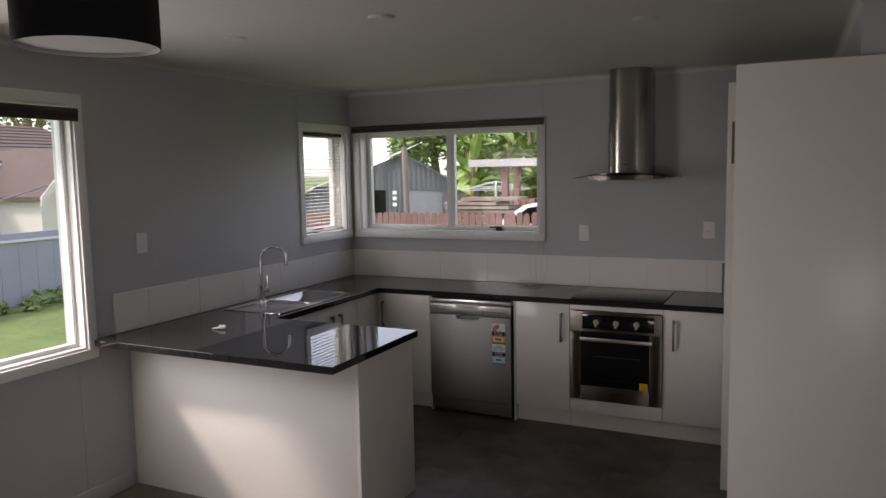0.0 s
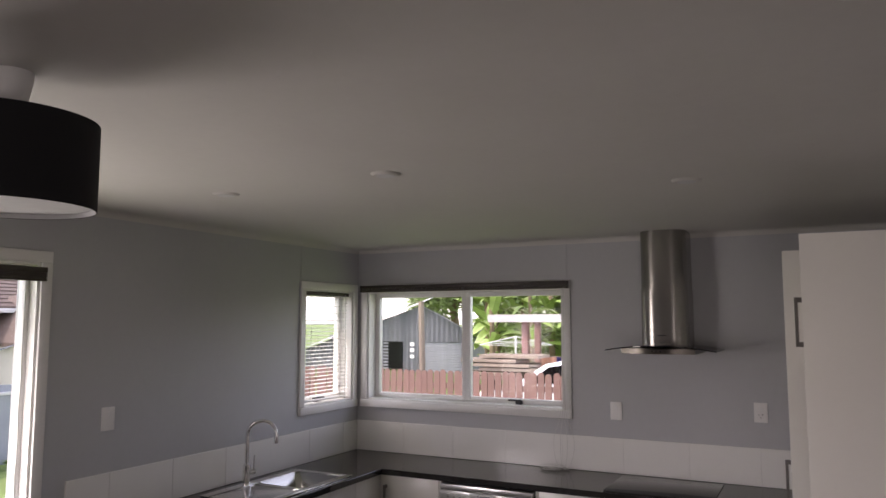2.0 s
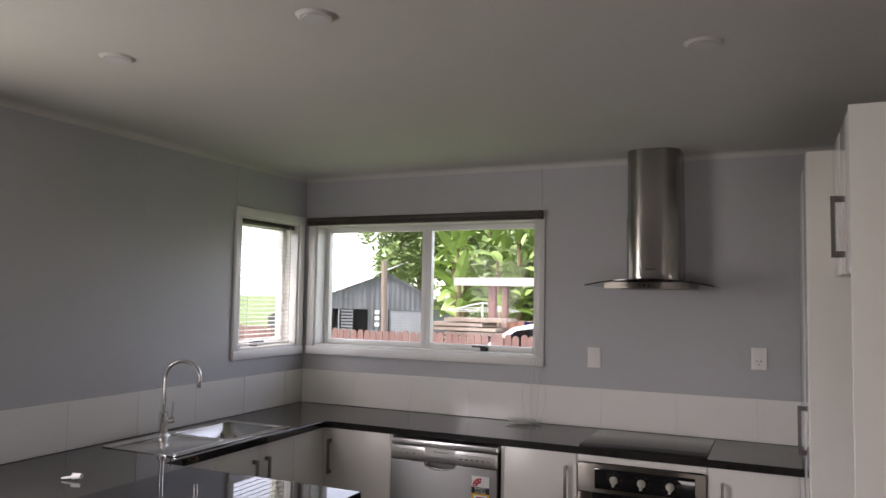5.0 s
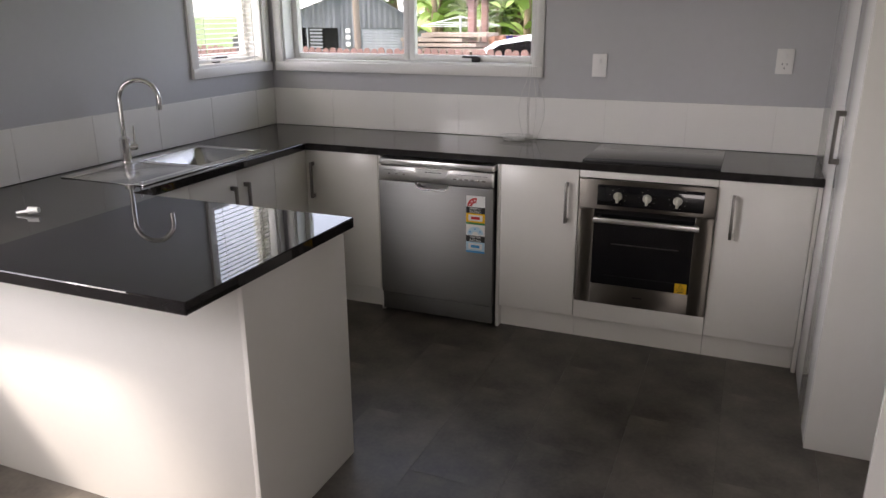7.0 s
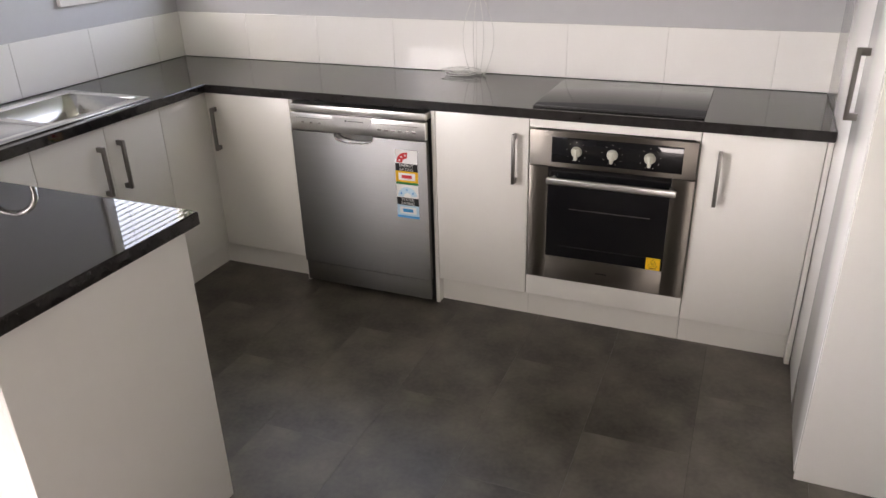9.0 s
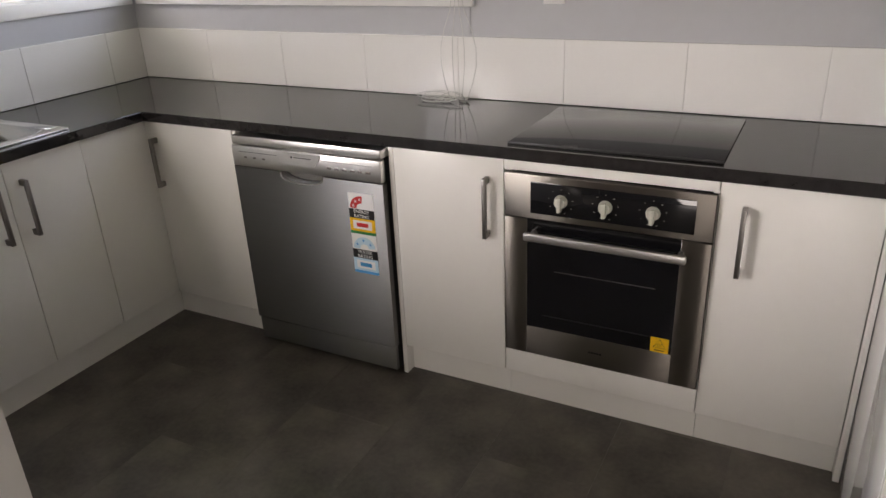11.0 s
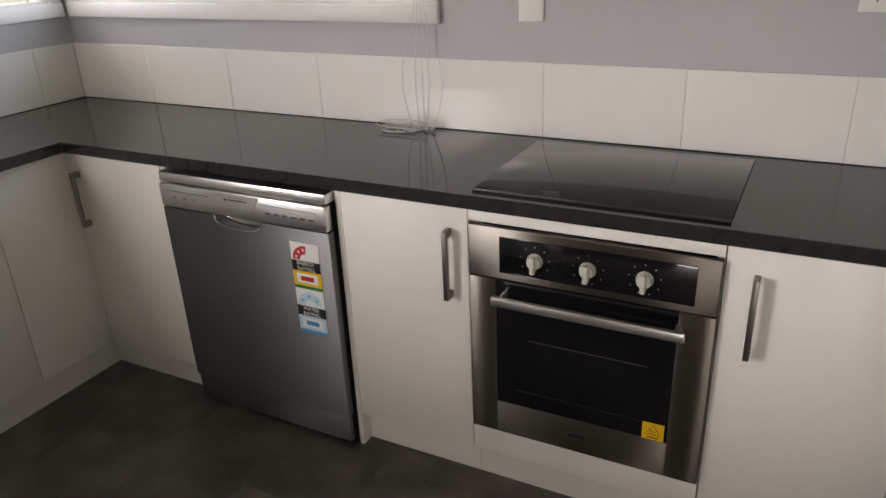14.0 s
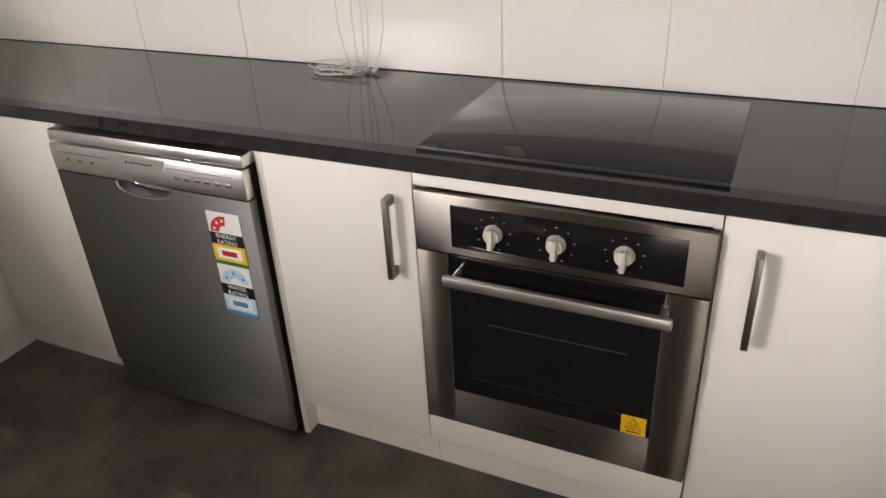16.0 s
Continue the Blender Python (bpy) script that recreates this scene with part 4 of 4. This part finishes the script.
def tree(x, y, h, r, seed, label, count=2600, leaf=0.11):
    rng = random.Random(seed)
    t = thing("tree", (x, y, GZ), label, "tree")
    trunk = bmesh.new()
    tube(trunk, [(x, y, GZ), (x + 0.05 * r, y, GZ + h * 0.3), (x - 0.04 * r, y, GZ + h * 0.62), (x, y, GZ + h * 0.85)], [0.09 * r, 0.07 * r, 0.05 * r, 0.02 * r], 10)
    part("trunk", trunk, BARK, t)
    spots = []
    for k in range(13):
        a, u = rng.uniform(0, 6.28), rng.random()
        c = (x + r * 0.72 * math.cos(a) * (0.35 + u * 0.65), y + r * 0.72 * math.sin(a) * (0.35 + u * 0.65), GZ + h * rng.uniform(0.5, 0.97))
        spots.append((c, r * rng.uniform(0.28, 0.5), count // 13))
        part("limb", tube(bmesh.new(), [(x, y, GZ + h * 0.42), ((x + c[0]) / 2, (y + c[1]) / 2, (GZ + h * 0.45 + c[2]) / 2), c], [0.03 * r, 0.02 * r, 0.006 * r], 6), BARK, t)
    me = leaves(rng, spots, leaf)
    me.transform(Matrix.Translation(-t.location))
    crown = new("crown", me)
    crown.parent = t


def banana_leaf_mesh(length, width, droop, seed):
    """An arching, folded blade with a torn edge."""
    rng = random.Random(seed)
    bm, n = bmesh.new(), 9
    rows = []
    for k in range(n + 1):
        u = k / n
        p = Vector((length * (u - 0.22 * droop * u * u), 0, length * (0.55 * u - droop * u * u)))
        w = width * math.sin(math.pi * min(1.0, 0.06 + u * 0.94)) ** 0.6 * (1 if 0 < k < n else 0.15)
        w1, w2 = w * rng.uniform(0.8, 1.1), w * rng.uniform(0.8, 1.1)
        rows.append((bm.verts.new(p + Vector((0, -w1, 0.35 * w1))), bm.verts.new(p), bm.verts.new(p + Vector((0, w2, 0.35 * w2)))))
    for a, b in zip(rows, rows[1:]):
        bm.faces.new((a[0], b[0], b[1], a[1]))
        bm.faces.new((a[1], b[1], b[2], a[2]))
    return mesh_of("leaf", bm, LEAF)


BLADES = [banana_leaf_mesh(1.9, 0.27, 0.55, 1), banana_leaf_mesh(1.7, 0.30, 0.75, 2), banana_leaf_mesh(2.0, 0.25, 0.35, 3), banana_leaf_mesh(1.5, 0.28, 0.95, 4)]


def banana(x, y, h, seed):
    rng = random.Random(seed)
    b = thing("banana_plant", (x, y, GZ), "tall banana plant with broad torn green leaves", "banana plant", "banana plants behind the fence")
    part("stem", tube(bmesh.new(), [(x, y, GZ), (x + 0.05, y, GZ + h * 0.4), (x - 0.03, y, GZ + h * 0.86)], [0.11, 0.09, 0.05], 10), BARK, b)
    for k in range(20):
        o = new("leaf", BLADES[k % 4])
        o.parent = b
        o.matrix_basis = Matrix.Translation((rng.uniform(-0.1, 0.1), rng.uniform(-0.1, 0.1), h * rng.uniform(0.24, 0.86))) @ pose(0, 0, 0, rng.uniform(-25, 25), rng.uniform(-48, 5), k * 137.5 + rng.uniform(-20, 20)) @ Matrix.Scale(h / 3.9 * rng.uniform(0.45, 0.75), 4)


brng = random.Random(11)
for i in range(30):
    banana(-9.2 + 0.26 * i + brng.uniform(-0.2, 0.2), 22.0 + brng.uniform(-1.2, 2.6), brng.uniform(3.3, 5.1), 40 + i)
tree(-16.4, 35.0, 6.4, 3.2, 5, "leafy green tree behind the shed", 13000, 0.15)
tree(-13.4, 34.5, 7.4, 3.6, 6, "tall leafy green tree behind the shed", 14000, 0.15)
tree(-2.0, 27.0, 4.8, 2.5, 8, "leafy green tree beyond the carport", 6000, 0.18)
tree(-7.6, 29.0, 6.4, 3.4, 12, "leafy green tree behind the banana plants", 12000, 0.15)
tree(-29.0, 21.5, 7.4, 3.2, 9, "dark leafy tree behind the brown-roofed house")
tree(-31.0, 15.0, 7.8, 3.4, 10, "dark leafy tree behind the brown-roofed house")


def hedge(x0, x1, y, h, seed):
    rng = random.Random(seed)
    spots, x = [], x0
    while x < x1:
        spots.append(((x, y + rng.uniform(-0.5, 0.5), GZ + h * rng.uniform(0.25, 0.85)), h * 0.42, 380))
        x += 0.42
    ob = new("hedge", leaves(rng, spots, 0.15))
    return tagged(ob, "dense dark green shrubs along the far boundary", "shrubs", kind="stuff")


hedge(-10.0, 4.0, 26.5, 3.4, 3)


def picket_fence(x0, x1, y, z1):
    f = thing("picket_fence", ((x0 + x1) / 2, y, GZ), "red-brown stained timber picket fence with rounded tops", "fence")
    base = f.location
    w, h = 0.104, z1 - GZ
    bm = bmesh.new()
    top = [(w / 2 * math.cos(a), h - 0.055 + 0.055 * math.sin(a)) for a in [math.pi * k / 6 for k in range(7)]]
    prism(bm, [(-w / 2, 0.05), (w / 2, 0.05)] + top, "y", -0.009, 0.009)
    me = mesh_of("picket", bm, PICKET)
    rng, x = random.Random(2), x0
    while x < x1:
        o = new("picket", me)
        o.parent = f
        o.location = (x - base.x, 0, rng.uniform(-0.012, 0.012))
        o.rotation_euler = (0, rng.uniform(-0.012, 0.012), 0)
        x += 0.1215 + rng.uniform(-0.003, 0.003)
    for z in (GZ + 0.35, z1 - 0.30):
        part("rail", boxed(x0, x1, y + 0.011, y + 0.055, z, z + 0.09), PICKET, f)
    x = x0
    while x <= x1:
        part("post", boxed(x, x + 0.1, y + 0.056, y + 0.156, GZ, z1 - 0.12), PICKET, f)
        x += 2.4


picket_fence(-14.0, 1.0, 11.8, 1.035)
solid("timber_post", tube(bmesh.new(), [(-6.0, 12.6, GZ), (-5.98, 12.6, 1.1), (-6.01, 12.6, 2.20)], [0.06, 0.056, 0.052], 10), TIMBER, "weathered upright timber post behind the fence", "post")


def shed():
    y, s = 27.5, thing("shed", (-14.6, 28.4, GZ), "weathered grey corrugated iron shed with a gabled roof", "shed")
    ax, az, rx, rz, lx, lz = -14.10, 2.50, -12.05, 1.47, -20.0, 0.62
    # front wall of upright corrugations round two openings
    def wall_piece(x0, x1, z0, top):
        bm, n = bmesh.new(), max(2, int((x1 - x0) / 0.11))
        row = []
        for k in range(n + 1):
            x = x0 + (x1 - x0) * k / n
            yy = y + (0.03 if k % 2 else 0.0)
            row.append((bm.verts.new((x, yy, z0)), bm.verts.new((x, yy, top(x)))))
        for a, b in zip(row, row[1:]):
            bm.faces.new((a[0], b[0], b[1], a[1]))
        bmesh.ops.solidify(bm, geom=bm.faces, thickness=-0.04)
        part("wall", bm, IRON, s)

    def roofline(x):
        return az - (x - ax) * (az - rz) / (rx - ax) if x > ax else az - (ax - x) * (az - lz) / (ax - lx)
    open0, open1, door0, door1, lin = -16.7, -15.0, -14.05, -12.35, 1.0
    wall_piece(lx, open0, GZ, roofline)
    wall_piece(open0, open1, lin, roofline)
    wall_piece(open1, door0, GZ, roofline)
    wall_piece(door0, door1, lin, roofline)
    wall_piece(door1, rx, GZ, roofline)
    for a, b, c, d, up in ((ax - 0.05, az + 0.06, rx + 0.25, rz - 0.12, -0.45), (ax + 0.05, az + 0.06, lx, lz, 0.5)):
        bm = bmesh.new()
        lo, hi = sorted(((a, b), (c, d)))
        v = [bm.verts.new((*p,)) for p in ((lo[0], y - 0.25, lo[1]), (hi[0], y - 0.25, hi[1]), (hi[0], y + 1.8, hi[1] + up), (lo[0], y + 1.8, lo[1] + up))]
        bm.faces.new(v)
        bmesh.ops.solidify(bm, geom=bm.faces, thickness=0.10)
        part("roof", bm, IRON_ROOF, s, "pale corrugated iron roof")
    rd = part("roller_door", boxed(door0, door1, y + 0.08, y + 0.12, GZ, lin), IRON, s, "closed grey roller door")
    for k in range(16):
        z = GZ + 0.05 + k * 0.1
        part("slat", boxed(door0, door1, y + 0.062, y + 0.079, z, z + 0.075, 0.006), IRON, rd)
    part("side_wall", boxed(rx - 0.05, rx, y + 0.05, y + 1.8, GZ, rz), IRON, s)
    part("side_wall", boxed(lx, lx + 0.05, y + 0.05, y + 1.8, GZ, lz), IRON, s)
    part("back_wall", boxed(lx, rx, y + 1.8, y + 1.85, GZ, 1.2), BLACK, s)
    # added black sheet stands in for the shade inside the open doorway
    part("interior_shade_sheet", boxed(open0 - 0.3, open1 + 0.3, y + 1.4, y + 1.45, GZ, 1.6), BLACK, s)
    gate = part("gate", boxed(open0 + 0.25, open0 + 0.31, y + 0.04, y + 0.09, GZ, lin), IRON, s, "slatted grey gate in the open doorway")
    for k in range(12):
        part("slat", boxed(open0 + 0.4, open1 - 0.75, y + 0.05, y + 0.08, GZ + 0.1 + 0.13 * k, GZ + 0.17 + 0.13 * k), IRON, gate)
    for k, zz in enumerate((1.02, 0.78, 0.52)):
        part("notice", boxed(-14.66, -14.46, y - 0.02, y - 0.004, zz - 0.2, zz - 0.05), PAPER, s, "small white notice on the wall")


shed()


def carport():
    c = thing("carport", (-3.9, 16.5, GZ), "open carport with a flat white roof on timber posts", "carport")
    part("roof", boxed(-5.85, -1.0, 15.4, 18.2, 1.86, 1.94, 0.01), SHEET, c, "flat white roof sheet")
    part("fascia", boxed(-5.88, -0.98, 15.34, 15.39, 1.82, 1.98), SHEET, c)
    for x, y in ((-5.12, 15.6), (-1.2, 15.6), (-5.70, 18.0), (-1.2, 18.0)):
        part("post", boxed(x - 0.07, x + 0.07, y - 0.07, y + 0.07, GZ, 1.86, 0.01), PICKET, c)


carport()


def clothesline():
    x, y, z = -6.67, 19.0, 1.46
    c = thing("rotary_clothesline", (x, y, GZ), "rotary clothesline with pale arms and lines", "clothesline")
    part("pole", cyl(bmesh.new(), (x, y, GZ), (x, y, z), 0.03, 0.025, 12), IRON_ROOF, c)
    ends = []
    for k in range(4):
        a = radians(20 + 90 * k)
        e = (x + 0.95 * math.cos(a), y + 0.95 * math.sin(a), z - 0.24)
        ends.append(e)
        part("arm", cyl(bmesh.new(), (x, y, z - 0.02), e, 0.016, 0.013, 8), IRON_ROOF, c)
    for f in (1.0, 0.8, 0.6):
        for k in range(4):
            p, q = [Vector((x, y, z - 0.02)).lerp(Vector(ends[j % 4]), f) for j in (k, k + 1)]
            part("line", cyl(bmesh.new(), p, q, 0.006, seg=5), CORD, c)


clothesline()
for x, w, m, lab in ((-4.58, 0.34, mat("peach_cloth", (0.62, 0.36, 0.26), 0.9), "peach towel hanging on a line"),
                     (-4.10, 0.36, mat("purple_cloth", (0.22, 0.05, 0.16), 0.9), "purple cloth hanging on a line"),
                     (-4.25, 0.13, mat("navy_cloth", (0.06, 0.05, 0.2), 0.9), "navy cloth hanging on a line")):
    bm = bmesh.new()
    cols = [[bm.verts.new((x + w * k / 8, 15.02 + 0.02 * math.sin(k * 1.7), z)) for z in (0.66, 0.9, 1.13)] for k in range(9)]
    for a, b in zip(cols, cols[1:]):
        for r in (0, 1):
            bm.faces.new((a[r], b[r], b[r + 1], a[r + 1]))
    bmesh.ops.solidify(bm, geom=bm.faces, thickness=0.006)
    solid("towel", bm, m, lab, "towel", "washing on the line")
wl = bmesh.new()
cyl(wl, (-4.75, 15.02, 1.13), (-2.6, 15.02, 1.14), 0.008, seg=6)
for px in (-4.75, -2.6):
    cyl(wl, (px, 15.02, GZ), (px, 15.02, 1.3), 0.03, seg=8)
solid("washing_line", wl, TIMBER, "washing line strung between timber posts", "washing line")

trng = random.Random(4)
for i in range(6):
    z = 0.70 + 0.085 * i
    solid("timber_board", boxed(-5.75 + trng.uniform(-0.3, 0.2), -4.55 + trng.uniform(-0.3, 0.3), 14.2 + trng.uniform(-0.05, 0.05), 14.9, z, z + 0.06), TIMBER,
          "weathered board in a stacked timber pile", "timber", "stacked timber pile")
for x in (-5.5, -4.85):
    solid("trestle", boxed(x, x + 0.12, 14.2, 14.9, GZ, 0.70), TIMBER, "rough timber trestle under the board pile", "trestle", "trestles under the boards")


def car():
    x0, y0 = -5.50, 13.4
    c = thing("car", (x0 + 2.0, y0 + 0.8, GZ), "white parked hatchback car behind the fence", "car")
    prof = [(0.0, 0.30), (0.02, 0.62), (0.35, 0.84), (0.95, 0.95), (1.55, 1.33), (2.1, 1.44), (2.9, 1.42), (3.55, 1.12), (3.9, 0.92), (4.0, 0.5), (3.95, 0.28)]
    bm = prism(bmesh.new(), [(x0 + u, GZ + v) for u, v in prof], "y", y0, y0 + 1.65)
    bmesh.ops.bevel(bm, geom=[e for e in bm.edges if abs(e.verts[0].co.y - e.verts[1].co.y) < 1e-4], offset=0.10, segments=3, affect="EDGES", profile=0.5)
    part("body", bm, CARP, c)
    part("side_window", prism(bmesh.new(), [(x0 + 1.2, GZ + 0.98), (x0 + 1.65, GZ + 1.28), (x0 + 2.1, GZ + 1.35), (x0 + 2.85, GZ + 1.33), (x0 + 3.3, GZ + 1.02)], "y", y0 - 0.012, y0 + 0.01), BLACKGLASS, c)
    for wx in (0.75, 3.2):
        for wy in (y0 - 0.02, y0 + 1.47):
            wheel = part("wheel", cyl(bmesh.new(), (x0 + wx, wy, GZ + 0.30), (x0 + wx, wy + 0.2, GZ + 0.30), 0.30, seg=24), BLACK, c)
            part("rim", cyl(bmesh.new(), (x0 + wx, wy - 0.006, GZ + 0.30), (x0 + wx, wy + 0.1, GZ + 0.30), 0.19, seg=20), ALU, wheel)


car()


# ---- outside: the living window's side ----
def grey_fence():
    x, z1 = -10.3, 0.78
    f = thing("boundary_fence", (x, 2.5, GZ), "low grey painted board fence with a pale capping", "fence")
    y = -6.0
    while y < 9.6:
        part("board", boxed(x - 0.02, x, y, y + 0.296, GZ, z1 - 0.02), GREYF, f)
        y += 0.30
    part("capping", boxed(x - 0.06, x + 0.04, -6.0, 9.6, z1 - 0.02, z1 + 0.02, 0.004), IRON_ROOF, f)
    part("rail", boxed(x - 0.09, x - 0.03, -6.0, 9.6, z1 + 0.02, z1 + 0.12), GREYF, f)


grey_fence()
srng = random.Random(21)
tagged(new("garden_weeds", leaves(srng, [((-10.0 + srng.uniform(-0.1, 0.25), 3.0 + 0.35 * k, GZ + 0.08), srng.uniform(0.08, 0.2), 70) for k in range(18)], 0.07)), "ragged green weeds along the fence foot", "weeds", kind="stuff")


def house():
    x, y0, y1, ez = -19.0, -4.0, 17.2, 2.12
    h = thing("house", (x - 3, 6.5, GZ), "cream weatherboard house with a brown tiled roof", "house")
    part("wall", boxed(x - 8, x - 0.03, y0, y1, GZ, ez), CLAD, h)
    for k in range(14):
        z = GZ + 0.02 + k * 0.168
        bm = bmesh.new()
        prism(bm, [(x - 0.03, z), (x + 0.012, z), (x - 0.012, z + 0.166), (x - 0.03, z + 0.166)], "y", y0, y1)
        part("weatherboard", bm, CLAD, h)
    rise, n = 1.35, 11
    for k in range(n):
        u0, u1 = k / n, (k + 1) / n
        bm = bmesh.new()
        prism(bm, [(x + 0.45 - 4.6 * u0, ez + 0.06 + rise * u0 - 0.02), (x + 0.45 - 4.6 * u0, ez + 0.06 + rise * u0 + 0.05), (x + 0.45 - 4.6 * u1, ez + 0.06 + rise * u1 + 0.02), (x + 0.45 - 4.6 * u1, ez + 0.06 + rise * u1 - 0.03)], "y", y0 - 0.4, y1 + 0.4)
        part("roof_course", bm, ROOF_T, h)
    part("roof", prism(bmesh.new(), [(x - 4.15, ez + 1.38), (x - 8.6, ez), (x + 0.3, ez - 0.02)], "y", y0 - 0.3, y1 + 0.3), ROOF_T, h)
    part("gutter", boxed(x + 0.40, x + 0.52, y0 - 0.4, y1 + 0.4, ez - 0.06, ez + 0.06, 0.02), CARP, h, "white gutter")
    for wy in (8.6, 13.7, 3.0):
        w = part("window", boxed(x + 0.005, x + 0.02, wy, wy + 1.3, 0.85, 1.78), BLACKGLASS, h, "dark window")
        part("frame", boxed(x + 0.015, x + 0.03, wy - 0.06, wy + 1.36, 0.78, 0.85), CARP, w)
        part("frame", boxed(x + 0.015, x + 0.03, wy - 0.06, wy + 1.36, 1.78, 1.85), CARP, w)


house()


def garage():
    """A small gabled outbuilding before the house, its gable towards the lawn."""
    x, y0, y1, ez, az = -16.2, 12.3, 14.7, 1.33, 2.45
    m = (y0 + y1) / 2
    g = thing("garage", (x - 1.5, m, GZ), "small cream gabled garage with a white door", "garage")
    part("wall", prism(bmesh.new(), [(y0 + 0.2, GZ), (y1 - 0.2, GZ), (y1 - 0.2, ez), (m, az - 0.12), (y0 + 0.2, ez)], "x", x - 3.0, x), CLAD, g)
    for s in (-1, 1):
        e = m + s * 1.22
        part("roof", prism(bmesh.new(), [(m, az), (e, ez - 0.12), (e, ez - 0.02), (m, az + 0.10)], "x", x - 3.2, x + 0.3), ROOF_T, g)
        part("bargeboard", prism(bmesh.new(), [(m, az - 0.10), (e, ez - 0.24), (e, ez - 0.03), (m, az + 0.11)], "x", x + 0.30, x + 0.34), CLAD, g, "cream bargeboard")
    part("door", boxed(x + 0.002, x + 0.03, 12.95, 14.15, GZ, 1.05), CARP, g, "white garage door")


garage()
solid("slide", tube(bmesh.new(), [(-11.2, 6.5, GZ), (-11.2, 6.9, 0.75), (-11.3, 7.3, 0.95), (-11.3, 7.8, 0.93), (-11.3, 8.2, 0.75), (-11.3, 8.9, GZ)], [0.05, 0.06, 0.09, 0.09, 0.06, 0.04], 10), YELLOW, "yellow plastic slide beyond the grey fence", "slide")
pc = bmesh.new()
tube(pc, [(-10.33 - 0.84 * k, 5.2 + 1.09 * k, 0.80 + 0.115 * k) for k in range(8)], 0.018, 6)
solid("cable", pc, IRON, "grey service cable rising to the garage", "cable")


# ---- wall tiles and floor tiles ----
def tile_mesh(a, b, axis):
    """One wall tile of the given length and height, its face proud by 8 mm with eased edges."""
    bm = boxed(0, a, -0.008, 0, 0, b, bevel=0.0012, seg=1) if axis == "x" else boxed(0, 0.008, 0, a, 0, b, bevel=0.0012, seg=1)
    return mesh_of("tile", bm, TILE)


TZ0, TZ1, GAP = BT + 0.002, 1.100, 0.0018
meshes = {}


def lay_tiles(parent, axis, cuts):
    for a, b in zip(cuts, cuts[1:]):
        key = (axis, round(b - a, 3))
        if key not in meshes:
            meshes[key] = tile_mesh(b - a - GAP, TZ1 - TZ0, axis)
        o = new("tile", meshes[key])
        o.location = (a + GAP / 2, BY - 0.003, TZ0) if axis == "x" else (LX + 0.003, a + GAP / 2, TZ0)
        o.parent = parent


part("grout", boxed(LX, TX, BY - 0.0085, BY + 0.001, TZ0, TZ1 - 0.001), GROUT, wall_north)
part("grout", boxed(LX - 0.001, LX + 0.0085, 3.135, BY - 0.0085, TZ0, TZ1 - 0.001), GROUT, wall_west)
lay_tiles(wall_north, "x", [LX + 0.012, -2.30, -1.90, -1.50, -1.10, -0.70, -0.30, 0.10, TX - 0.001])
lay_tiles(wall_west, "y", [3.135, 3.37, 3.77, 4.17, 4.57, 4.97, 5.37, BY - 0.012])

floor_ob = bpy.data.objects["floor"]
fw, fl = 0.331, 0.662
fme = mesh_of("floor_tile", boxed(0, fw - 0.0008, 0, fl - 0.0008, -0.004, 0.0), FLOOR)
col, x = 0, -0.983 - 6 * fw
while x < EX:
    y = FY - fl + (0.0 if col % 2 else fl / 2) + 0.05
    while y < 5.1:
        if y > FY - 0.3 and x < 2.3 and not (x > RX + TH and y > 3.5):
            o = new("floor_tile", fme)
            o.location = (x, y, 0)
            o.parent = floor_ob
        y += fl
    x += fw
    col += 1
